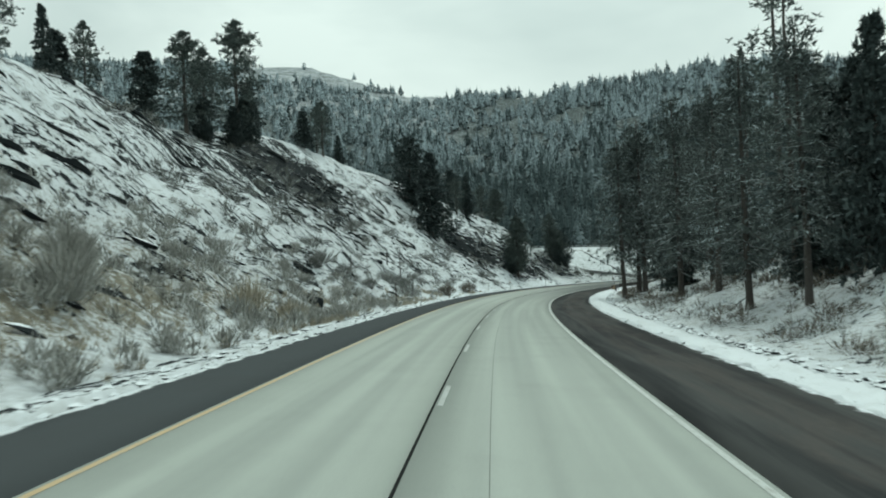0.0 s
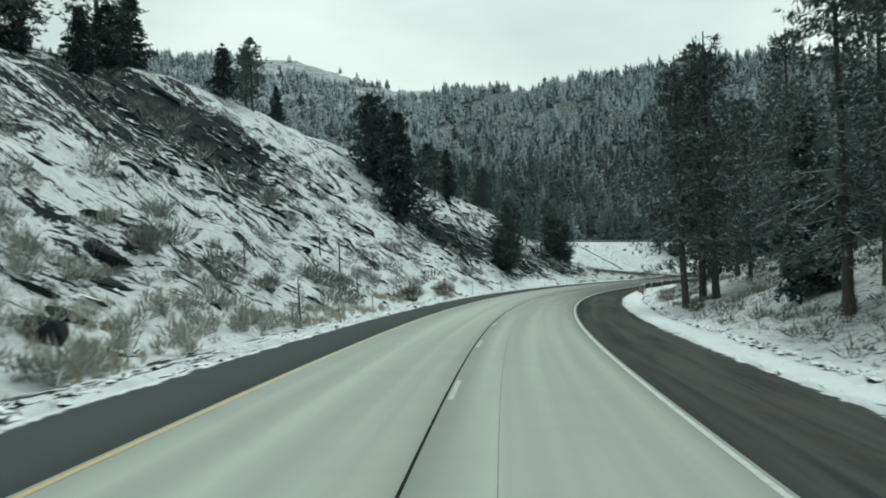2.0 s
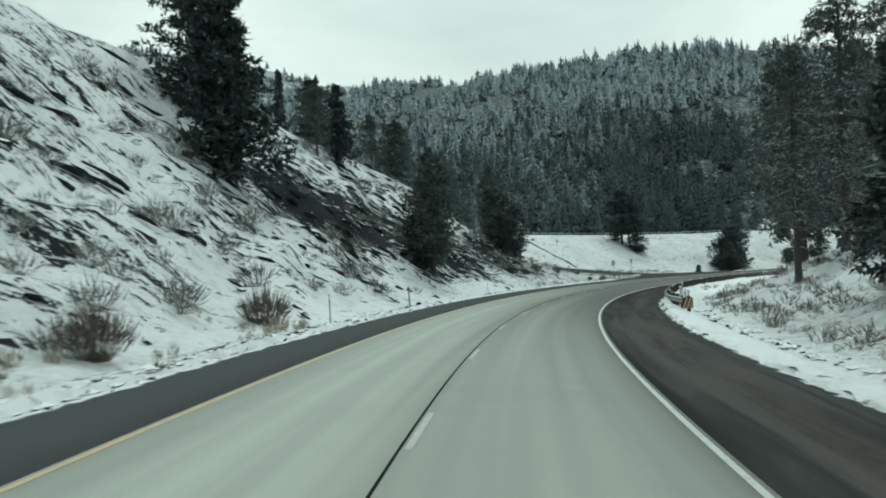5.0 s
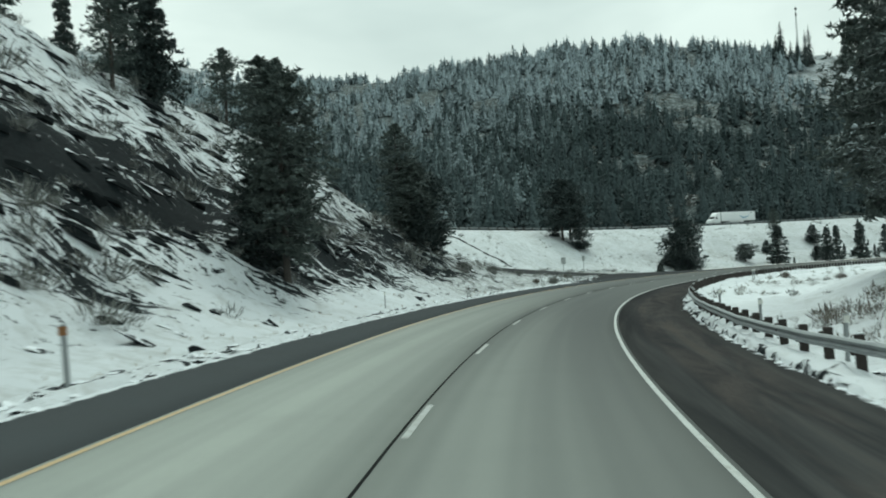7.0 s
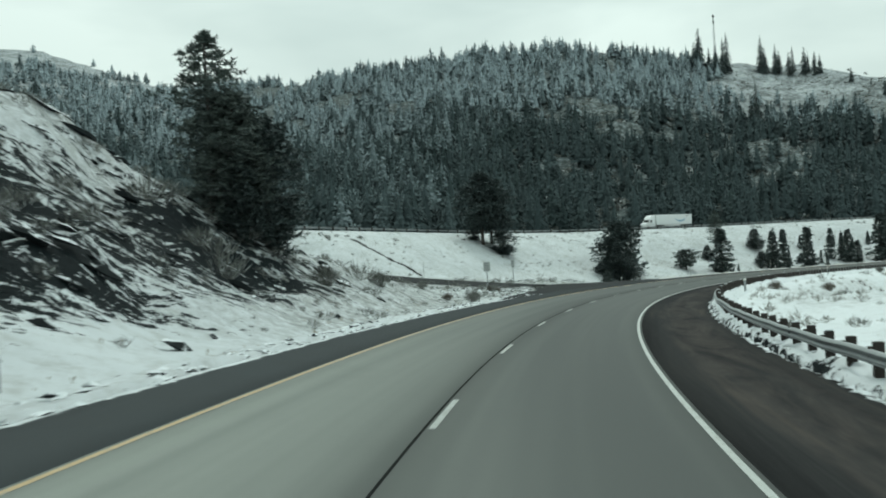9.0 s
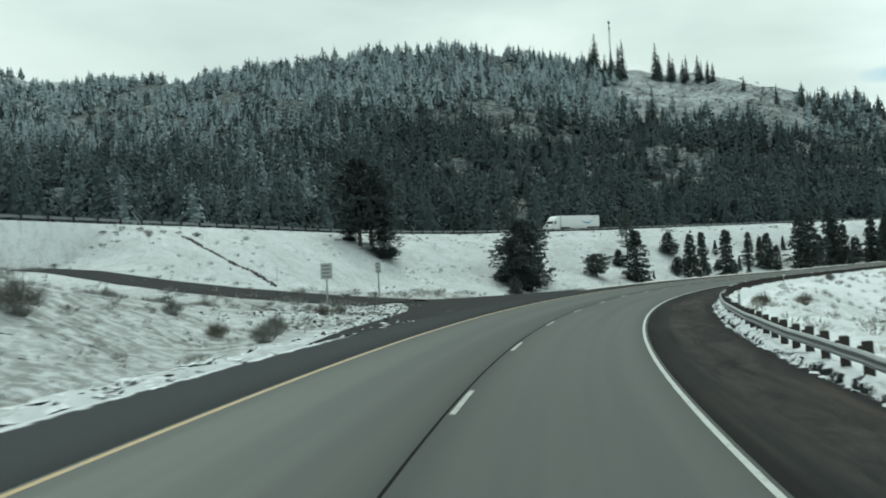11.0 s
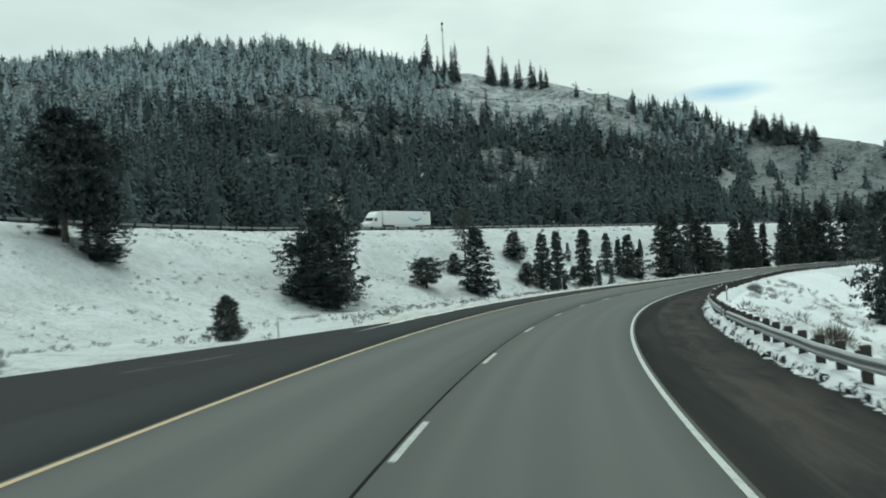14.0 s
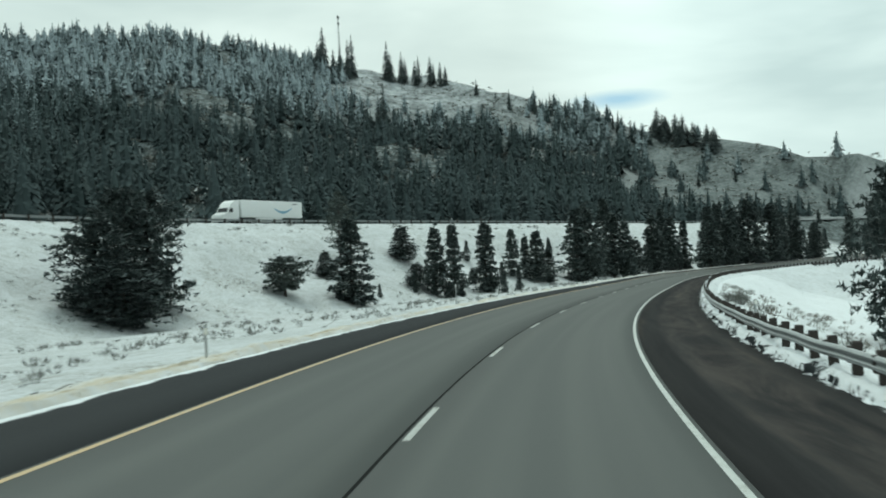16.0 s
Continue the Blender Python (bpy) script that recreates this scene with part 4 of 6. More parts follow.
def make_spray(seed, label, h=10.0, radius=1.7, start=0.05, n=120, twigs=10, blades=8, size=0.2, width=0.2, shape="cone", rise=(-0.1, 0.25), droop=0.25, r0=0.12, leaf=None, name="fir_tree", dead=0, core=260):
    crown, limbs = spray_crown(seed, h, radius, start, n, twigs, blades, size, width, shape, rise, droop, core)
    if dead:
        r = np.random.RandomState(seed + 5)
        z, a, L = r.uniform(0.1 * h, start * h * 1.4, dead), r.uniform(0, 6.28, dead), r.uniform(0.3, 1.2, dead)
        limbs = np.concatenate([limbs, np.stack([np.c_[0 * z, 0 * z, z], np.c_[np.cos(a) * L, np.sin(a) * L, z - L * r.uniform(0, 0.5, dead)]], 1)])
    t = thing(name, Matrix(), label, "tree")
    part("trunk", trunk_mesh("trunk", h, r0, limbs, seed), BARK, t)
    part("crown", mesh_of("crown", *crown, leaf or FIR), leaf or FIR, t)
    return t


def trunk_mesh(name, h, r0, limbs=None, seed=0, bend=0.25):
    """A tapered, slightly bent trunk with its limbs."""
    r = np.random.RandomState(seed)
    k, seg = 10, 8
    zs = np.linspace(-0.4, h * 0.97, k)
    off = np.cumsum(r.normal(0, bend / k, (k, 2)), 0)
    rad = r0 * (1 - np.clip(zs / h, 0, 1)) ** 0.8 + 0.015
    rad[0] *= 1.35
    a = np.arange(seg) * 2 * math.pi / seg
    v = np.concatenate([np.c_[off[i, 0] + rad[i] * np.cos(a), off[i, 1] + rad[i] * np.sin(a), np.full(seg, zs[i])] for i in range(k)])
    f = []
    for i in range(k - 1):
        for j in range(seg):
            f.append((i * seg + j, i * seg + (j + 1) % seg, (i + 1) * seg + (j + 1) % seg, (i + 1) * seg + j))
    v = [tuple(q) for q in v]
    if limbs is not None:
        for p, q in limbs:
            b = len(v)
            w = max(0.008, 0.010 * np.linalg.norm(q - p))
            d = np.array([0, 0, w])
            e = np.cross(q - p, (0, 0, 1))
            e = e / (np.linalg.norm(e) + 1e-6) * w
            v += [tuple(p + d), tuple(p - d * 0.5 + e), tuple(p - d * 0.5 - e), tuple(q)]
            f += [(b, b + 1, b + 3), (b + 1, b + 2, b + 3), (b + 2, b, b + 3)]
    return mesh_of(name, v, f, BARK)


def make_pine(seed, label, h=10.0, radius=2.2, start=0.3, n=90, tufts=8, blades=10, size=0.48, r0=0.17):
    crown, limbs = pine_crown(seed, h, radius, start, n, tufts, blades, size)
    t = thing("pine_tree", Matrix(), label, "tree")
    part("trunk", trunk_mesh("trunk", h, r0, limbs, seed), BARK, t)
    part("crown", mesh_of("crown", *crown, PINE), PINE, t)
    return t


def make_fir(seed, label, h=10.0, radius=2.0, start=0.08, n=210, fronds=6, r0=0.16, droop=0.25, ragged=0.3, name="fir_tree", leaf=None):
    t = thing(name, Matrix(), label, "tree")
    dead = None
    if start > 0.2:
        r = np.random.RandomState(seed + 50)
        z = r.uniform(0.1 * h, start * h * 1.3, 26)
        a = r.uniform(0, 6.28, 26)
        L = r.uniform(0.5, 1.5, 26)
        dead = np.stack([np.c_[0 * z, 0 * z, z], np.c_[np.cos(a) * L, np.sin(a) * L, z - L * r.uniform(-0.1, 0.4, 26)]], 1)
    part("trunk", trunk_mesh("trunk", h, r0, dead, seed), BARK, t)
    part("crown", mesh_of("crown", *fir_crown(seed, h, radius, start, n, fronds, droop, ragged), leaf or FIR), leaf or FIR, t)
    return t


PINE_LABEL, BROAD_LABEL = "tall dark ponderosa pine with open clumped crown, lightly frosted", "broad dense dark pine on the snowy slope"
WOOD_LABEL, FIR_LABEL, LONE_LABEL = "tall roadside conifer, bare lower trunk, snow on its drooping boughs", "dark bushy fir dusted with snow", "slender dark fir dusted with snow"
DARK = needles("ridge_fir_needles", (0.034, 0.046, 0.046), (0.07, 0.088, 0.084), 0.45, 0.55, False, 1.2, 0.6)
KINDS = {
    "pine": [make_pine(11, PINE_LABEL, radius=2.2, start=0.14, n=100, tufts=11, blades=9, size=0.28), make_pine(12, PINE_LABEL, radius=2.0, start=0.22, n=90, tufts=11, blades=9, size=0.28)],
    "broad": [make_spray(13, BROAD_LABEL, radius=2.9, start=0.02, n=150, twigs=10, blades=7, size=0.33, width=0.27, shape="round", droop=0.1, rise=(-0.15, 0.35), core=2400, leaf=DARK, name="pine_tree", r0=0.17),
              make_spray(14, BROAD_LABEL, radius=2.6, start=0.02, n=150, twigs=10, blades=7, size=0.32, width=0.27, shape="cone", droop=0.12, rise=(-0.1, 0.35), core=2400, leaf=DARK, name="pine_tree", r0=0.17)],
    "wood": [make_spray(21, WOOD_LABEL, radius=2.0, start=0.24, n=110, twigs=11, blades=7, size=0.18, width=0.15, shape="spire", rise=(-0.35, 0.1), droop=0.2, leaf=GROVE, r0=0.12, dead=22, core=500),
             make_spray(22, WOOD_LABEL, radius=2.2, start=0.18, n=115, twigs=11, blades=7, size=0.18, width=0.15, shape="spire", rise=(-0.35, 0.15), droop=0.2, leaf=GROVE, r0=0.13, dead=22, core=500),
             make_spray(23, "tall thin roadside conifer with a sparse crown", radius=1.6, start=0.34, n=100, twigs=10, blades=8, size=0.17, width=0.14, shape="spire", rise=(-0.3, 0.2), droop=0.2, leaf=GROVE, r0=0.11, dead=26, core=250)],
    "near_pine": [make_pine(61, "tall full ponderosa pine beside the road, lightly frosted", radius=2.2, start=0.13, n=160, tufts=15, blades=10, size=0.27, r0=0.16)],
    "stemmed": [make_spray(16, "dense dark pine on a bare stem on the snowy bank", radius=3.0, start=0.22, n=150, twigs=10, blades=7, size=0.36, width=0.28, shape="round", droop=0.15, rise=(-0.2, 0.3), core=1500, leaf=DARK, name="pine_tree", r0=0.2)],
    "sparse": [make_pine(31, "thin sparse larch standing above the wood", radius=1.1, start=0.35, n=60, tufts=6, blades=6, size=0.2, r0=0.09)],
    "fir": [make_spray(k, FIR_LABEL, radius=q, start=0.02, n=120, twigs=9, blades=6, size=0.34, width=0.28, droop=0.2, core=1800) for k, q in ((41, 2.0), (42, 1.75), (43, 2.25))],
    "lone": [make_fir(45, LONE_LABEL, radius=1.95, leaf=DARK, n=150, fronds=4, droop=0.4), make_fir(46, LONE_LABEL, radius=1.7, leaf=DARK, n=130, fronds=4, droop=0.4, ragged=0.45), make_fir(47, LONE_LABEL, radius=2.2, leaf=DARK, start=0.1, n=130, fronds=4, droop=0.4, ragged=0.5)],
    "young": [make_spray(71, "young green pine at the foot of the snowy bank", radius=3.4, start=0.02, n=130, twigs=12, blades=9, size=0.6, width=0.12, rise=(0.1, 0.6), droop=0.0, r0=0.2, leaf=PINE, name="pine_tree")],
    "round": [make_spray(51, "small round pine on a short stem on the snowy bank", radius=4.6, start=0.2, n=140, twigs=11, blades=9, size=0.5, width=0.2, shape="round", droop=0.15, rise=(-0.1, 0.4), r0=0.3, leaf=PINE, name="pine_tree", core=400)],
}
FIRST = {id(t) for ts in KINDS.values() for t in ts}


def stand(kind, x, y, height, i=0, turn=None, wide=1.0, group="", sink=0.15):
    """Sets a tree of a kind on the ground, scaled to its height (the patterns are 10 m high)."""
    ts = KINDS[kind]
    pat = ts[i % len(ts)]
    turn = (x * 37.7 + y * 91.3) % 360 if turn is None else turn
    m = spot(x, y, turn, height / 10.0, sink, wide)
    if id(pat) in FIRST:
        FIRST.discard(id(pat))
        pat.matrix_world = m
        t = pat
    else:
        t = copy_thing(pat, m @ Matrix.Diagonal((1 / pat.scale[0], 1 / pat.scale[1], 1 / pat.scale[2], 1)))
    if group:
        t["group"] = group
    return t


# on the crest and the face of the rock cut
for k, x, y, h, w, i in (("pine", -33, 63, 7.5, 1.0, 0), ("fir", -32.5, 69.5, 6.5, 0.9, 1), ("pine", -32, 76, 8, 0.9, 1), ("fir", -27.6, 78, 6.5, 1.6, 2), ("pine", -27.5, 89, 10.5, 1.15, 0), ("pine", -27.0, 93.5, 9.5, 1.05, 1),
                         ("pine", -26.3, 104.5, 14.5, 1.0, 0), ("broad", -26.5, 91, 4.5, 1.2, 0), ("broad", -25.6, 99, 4.5, 1.3, 1), ("broad", -25.8, 105, 5.5, 1.2, 0), ("fir", -28, 116, 7, 1.6, 1), ("broad", -7.6, 151.5, 14.0, 1.15, 1), ("broad", -11.5, 161, 12, 1.0, 0),
                         ("near_pine", 6.5, 170.9, 11.6, 0.95, 0), ("near_pine", 6.3, 173.4, 8.0, 1.0, 0), ("broad", 5.0, 171.6, 5.0, 1.2, 0),
                         ("fir", -24.5, 134, 6.0, 1.6, 0), ("pine", -22.6, 139, 8.5, 1.0, 1), ("pine", -24.0, 142, 7.5, 1.0, 0), ("broad", -21.5, 147, 4.5, 1.0, 1),
                         ("broad", -5.8, 195.5, 8.5, 1.0, 0), ("fir", -8.8, 190.5, 8, 0.7, 1), ("pine", -4.5, 184.5, 7.5, 1.1, 0), ("broad", -2.6, 189.0, 8.5, 1.0, 1),
                         ("pine", 0.2, 206, 9, 1.0, 0), ("near_pine", 16.0, 207.6, 7.8, 1.3, 0), ("pine", 14.8, 208.4, 9.9, 1.1, 1), ("broad", 17.5, 208.8, 7.2, 1.1, 0), ("broad", 15.6, 210.4, 7.4, 1.2, 0), ("broad", 16.3, 206.6, 5.2, 1.1, 1), ("near_pine", 3.3, 204.3, 8.2, 1.2, 0),
                         ("fir", -12.5, 184, 8.5, 1.5, 0), ("broad", -14, 178, 7, 1.0, 0), ("fir", -38, 84, 9, 1.5, 1)):
    stand(k, x, y, h, i, None, w, "trees on the rock cut")

# the wood on the inside of the bend
for k, x, y, h, i in (("wood", 14.9, 95.4, 17, 0), ("wood", 17.0, 100.1, 18.5, 1), ("wood", 17.2, 96.9, 18.5, 0), ("wood", 15.5, 69.8, 15.5, 1), ("wood", 15.3, 57.0, 13.5, 0), ("wood", 14.0, 45.0, 13, 1), ("wood", 14.8, 38.5, 12.5, 0), ("fir", 17.0, 77.8, 9, 1),
                      ("wood", 19.0, 74.5, 15, 0), ("wood", 21.5, 104.0, 14, 2), ("wood", 22.0, 97.0, 14, 1), ("fir", 23.0, 121.3, 10, 0), ("wood", 22.5, 111.0, 13, 2), ("wood", 19.5, 88.0, 15, 2), ("wood", 28.5, 145.5, 16, 0), ("fir", 18.5, 63.5, 7, 2)):
    stand(k, x, y, h, i, None, 1.05 if k == "wood" else 1.2, "roadside wood")
for k, q, o, h, w in (("near_pine", 176.5, 18.3, 19, 0.88), ("wood", 169, 18.4, 18, 1.2), ("near_pine", 176, 23.5, 18, 0.9), ("wood", 162, 20.5, 20, 1.2), ("wood", 183, 26, 16, 1.3), ("wood", 154, 23, 18, 1.2)):
    p = on_road(q, o)
    stand(k, float(p[0]), float(p[1]), h, int(q), None, w, "pines inside the bend")
rng = random.Random(5)
for i in range(13):
    s, off = 50 + 7.9 * i + rng.uniform(-2, 2), 18.5 + 2.9 * ((i * 7) % 6) + rng.uniform(-1, 1)
    p = on_road(s, off)
    stand("fir" if i % 5 == 0 else "wood", float(p[0]), float(p[1]), rng.uniform(7.5, 12), i, None, 1.0, "roadside wood")
for i in range(20):
    p = on_road(58 + 5.2 * i + rng.uniform(-2, 2), 19.5 + 12 * rng.random())
    stand("lone", float(p[0]), float(p[1]), rng.uniform(4, 7.5), i, None, 1.6, "roadside wood")
for i in range(9):
    p = on_road(40 + 4.6 * i + rng.uniform(-1.5, 1.5), 17.2 + 3.2 * rng.random())
    stand("fir", float(p[0]), float(p[1]), rng.uniform(3.5, 6), i, None, 1.7, "roadside wood")
for s, off, h in ((37, 17.0, 11), (50, 21, 11), (47, 17.2, 8), (70, 25, 11)):
    p = on_road(s, off)
    stand("broad", float(p[0]), float(p[1]), h, int(s), None, 0.75, "roadside wood")
for s, off, h in ((64, 20, 22), (92, 23, 20), (50, 17, 19)):
    p = on_road(s, off)
    stand("sparse", float(p[0]), float(p[1]), h, 0, None, 1.0, "roadside wood")
for x, y, h in ((148.5, 311.5, 16), (153, 309, 16), (158, 311, 17), (151, 305, 14), (156, 304, 15)):
    stand("broad", x, y, h, int(x), None, 0.9, "pines inside the bend")

# on the embankment and in the hollow below it
for k, x, y, h, w in (("broad", 93.3, 357.0, 9.1, 6.6), ("broad", 100.1, 364.3, 12.2, 7.2), ("broad", 97.0, 361.0, 12.8, 6.4), ("broad", 94.8, 353.6, 6.0, 6.6), ("round", 122.3, 380.5, 5.3, 5.5), ("fir", 134.7, 393.7, 4.3, 3.0),
                      ("pine", 140.0, 399.0, 12.0, 4.8), ("fir", 131.5, 379.5, 12.0, 6.0), ("fir", 156.6, 408.2, 6.3, 4.6), ("fir", 150.2, 393.4, 3.9, 3.7), ("fir", 151.1, 389.2, 11.3, 3.7), ("fir", 152.4, 386.2, 11.5, 3.8),
                      ("fir", 166.3, 401.0, 3.0, 2.1), ("fir", 164.5, 394.5, 11.8, 4.9), ("fir", 181.2, 409.4, 9.2, 3.0), ("fir", 186.2, 411.6, 8.5, 2.4), ("fir", 185.3, 407.2, 9.9, 4.3), ("fir", 189.5, 409.0, 7.0, 3.4), ("fir", 199.6, 412.0, 15.0, 6.2),
                      ("fir", 204.2, 414.5, 16.5, 6.4), ("fir", 218.5, 421.8, 14.5, 6.4), ("fir", 212.0, 420.0, 9.0, 4.5), ("fir", 233.0, 430.0, 8.5, 5.0), ("fir", 254.0, 441.0, 11.5, 6.6), ("fir", 247.0, 438.5, 8.0, 4.8),
                      ("fir", 241.0, 414.5, 14.5, 6.0), ("fir", 246.0, 419.0, 12.0, 5.4), ("fir", 251.0, 418.0, 12.0, 5.0), ("fir", 262.0, 420.5, 16.5, 7.0), ("fir", 272.0, 422.0, 15.5, 6.6), ("fir", 267.0, 428.0, 13.0, 6.0), ("fir", 284.0, 423.5, 11.0, 5.4), ("fir", 294.0, 425.0, 10.0, 5.0),
                      ("stemmed", 63.0, 348.8, 15.0, 8.6), ("stemmed", 65.4, 350.4, 13.5, 8.0), ("broad", 66.4, 346.4, 5.0, 5.2), ("broad", 62.4, 354.0, 2.4, 3.0), ("young", 61.3, 274.4, 2.0, 1.9)):
    stand(k, x, y, h, int(x + y), None, w / (h * {"broad": 0.47, "round": 0.80, "fir": 0.30, "pine": 0.40, "stemmed": 0.52, "young": 0.72}[k]), "conifers on the embankment")


for i in range(17):
    s, off = 505 + 8.3 * i + rng.uniform(-3, 3), -9.5 - rng.uniform(0, 1) ** 1.5 * 34
    p = on_road(s, off)
    stand("fir", float(p[0]), float(p[1]), rng.uniform(10, 19), i, None, 1.1, "conifers along the far bend")


for i in range(13):
    s, off = 488 + 11 * i + rng.uniform(-2, 2), -10 - rng.uniform(0, 1) ** 1.3 * 26
    p = on_road(s, off)
    stand("fir", float(p[0]), float(p[1]), rng.uniform(9, 17), i, None, 1.1, "conifers along the far bend")


for i in range(18):
    s, off = 412 + 5.2 * i + rng.uniform(-2, 2), -13 - 27 * rng.random()
    p = on_road(s, off)
    stand("fir", float(p[0]), float(p[1]), rng.uniform(2.2, 5.5), i, None, 1.0, "conifers on the embankment")


# ---- the forest on the mountainside ----
def tuft_fir(seed, n, size, slim=0.24):
    """A light conifer, 1 m high: drooping tufts all over an uneven cone, round a dark middle."""
    r = np.random.RandomState(seed)
    u = 1 - np.sqrt(r.uniform(0, 1, n))
    z = 0.04 + 0.93 * u
    a = r.uniform(0, 2 * math.pi, n)
    edge = (slim * (1 - u) ** 0.8 + 0.012) * (1 + 0.2 * np.sin(23 * u + seed) * (1 - u) + 0.16 * np.sin(2 * a + 7 * u + seed))
    q = edge * r.uniform(0.6, 1.08, n)
    d, e = np.stack([np.cos(a), np.sin(a), 0 * a], -1), np.stack([-np.sin(a), np.cos(a), 0 * a], -1)
    p = d * q[:, None] + np.stack([0 * z, 0 * z, z], -1)
    k = (size * r.uniform(0.6, 1.3, n) * (1 - 0.55 * u))[:, None]
    rise = np.array([0, 0, 1.0])
    tip = p + d * k * 0.75 - rise * k * r.uniform(0.1, 0.9, (n, 1))
    tris = np.stack([p - e * k * 0.6 + rise * k * r.uniform(-0.1, 0.6, (n, 1)), p + e * k * 0.6 + rise * k * r.uniform(-0.1, 0.6, (n, 1)), tip], 1)
    w = np.arange(6) * math.pi / 3
    ring = np.stack([np.cos(w) * slim * 0.62, np.sin(w) * slim * 0.62, np.full(6, 0.05)], -1)
    core = np.stack([ring, np.roll(ring, -1, 0), np.tile((0, 0, 0.93), (6, 1))], 1)
    top = np.array([[(-0.012, 0, 0.9), (0.012, 0, 0.9), (0, 0, 1.0)]])
    return np.concatenate([tris, core, top])


def scatter(n, seed, keep):
    """Places on the mountainside, thinned by keep(x, y, u, bearing, dist)."""
    r = np.random.RandomState(seed)
    b = r.uniform(-36, 68, n)
    rd = np.interp(b, RIDGE_B, RIDGE_D)
    d = (r.uniform(0, 1, n) * ((rd + 60) ** 1.45 - 200 ** 1.45) + 200 ** 1.45) ** (1 / 1.45)
    x, y = 17 + d * np.sin(np.radians(b)), 156 + d * np.cos(np.radians(b))
    e, ez = to_edge(x, y)
    ok = e > 29
    x, y, b, d, e, rd = x[ok], y[ok], b[ok], d[ok], e[ok], rd[ok]
    u = (e - 26) / np.maximum(rd - d + e - 26, 40)
    p = keep(x, y, u, b, d)
    ok = r.uniform(0, 1, len(x)) < p
    return x[ok], y[ok], d[ok], u[ok], b[ok], r


def wooded(x, y, u, b, d):
    p = np.full(x.shape, 0.95)
    gaps = wobble(x, y, 120, 31) + 0.7 * wobble(x, y, 45, 32)
    p = np.where((u < 0.62) & (b > 12), np.where(gaps > 0.62, 0.15, p), np.where(gaps > 1.15, 0.25, p))
    dome = np.clip((b - 26.3) / 2, 0, 1) * np.clip((38.8 - b) / 2, 0, 1) * np.clip((u - 0.62) / 0.08, 0, 1)
    p = p * (1 - 0.997 * dome)
    moor = np.clip((b - 41.5) / 2, 0, 1) * np.clip((u - 0.07) / 0.08, 0, 1)
    p = p * (1 - 0.95 * moor)
    for cx, cy, cr in ((56, 1560, 70), (322, 937, 20), (288, 868, 13), (110, 1240, 45), (-350, 2500, 260), (-120, 2050, 120), (0, 1320, 55), (400, 790, 22), (350, 720, 18)):
        p = p * np.clip((np.hypot(x - cx, (y - cy) * 0.8) - cr) / 12, 0.03, 1)
    p = p * (1 - 0.5 * np.clip((b - 11) / 5, 0, 1) * np.clip((0.62 - u) / 0.06, 0, 1))                    # open brushy stand low down
    return p * np.where(b > 20, u < 0.985, 1)


def plant(name, label, base, x, y, z, h, r, material, wide=(0.85, 1.3), tone=None):
    n = len(x)
    a = r.uniform(0, 2 * math.pi, n)
    w = h * r.uniform(*wide, n)
    V = base.reshape(-1, 3)
    c, s = np.cos(a)[:, None], np.sin(a)[:, None]
    P = np.stack([(V[None, :, 0] * c - V[None, :, 1] * s) * w[:, None] + x[:, None], (V[None, :, 0] * s + V[None, :, 1] * c) * w[:, None] + y[:, None],
                  V[None, :, 2] * h[:, None] + z[:, None]], -1).reshape(-1, 3)
    ob = new(name, mesh_of(name, P, np.arange(len(P)).reshape(-1, 3), material))
    if "forest" in name:
        ob.data.attributes.new("tone", "FLOAT", "POINT").data.foreach_set("value", np.repeat(r.uniform(0, 1, n) * (1 if tone is None else tone), len(V)).astype(np.float32))
    return tagged(ob, label, "forest" if "forest" in name else "plants", kind="stuff")


def nearest(x, y):
    """Least distance from the road's stretch before the embankment."""
    return np.minimum(np.minimum(np.hypot(x - 17, y - 156), np.hypot(x - 71, y - 265)), np.hypot(x - 38, y - 213))


def build_forest():
    x, y, d, u, b, r = scatter(16500, 61, wooded)
    z = land(x, y) - 0.5
    h = r.uniform(12, 20, len(x)) * np.where(r.uniform(0, 1, len(x)) < 0.1, r.uniform(1.15, 1.45, len(x)), 1.0)
    h = h * np.interp(d, [250, 500, 1200, 2600], [0.85, 0.95, 1.05, 1.4])
    tone = 1 - 0.65 * np.clip((b - 10) / 8, 0, 1) * np.clip((0.62 - u) / 0.12, 0, 1)                    # darker tone and less frost low down on bearings above 10
    d = nearest(x, y)
    for i, (lo, hi, n, size) in enumerate(((0, 260, 300, 0.07), (260, 420, 190, 0.085), (420, 700, 110, 0.11), (700, 1100, 60, 0.14), (1100, 9000, 26, 0.20))):
        for v in range(4):
            ok = (d >= lo) & (d < hi) & (np.arange(len(x)) % 4 == v)
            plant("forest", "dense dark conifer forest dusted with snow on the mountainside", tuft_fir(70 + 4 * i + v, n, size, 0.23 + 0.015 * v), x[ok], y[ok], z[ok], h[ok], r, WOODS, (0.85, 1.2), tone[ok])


build_forest()


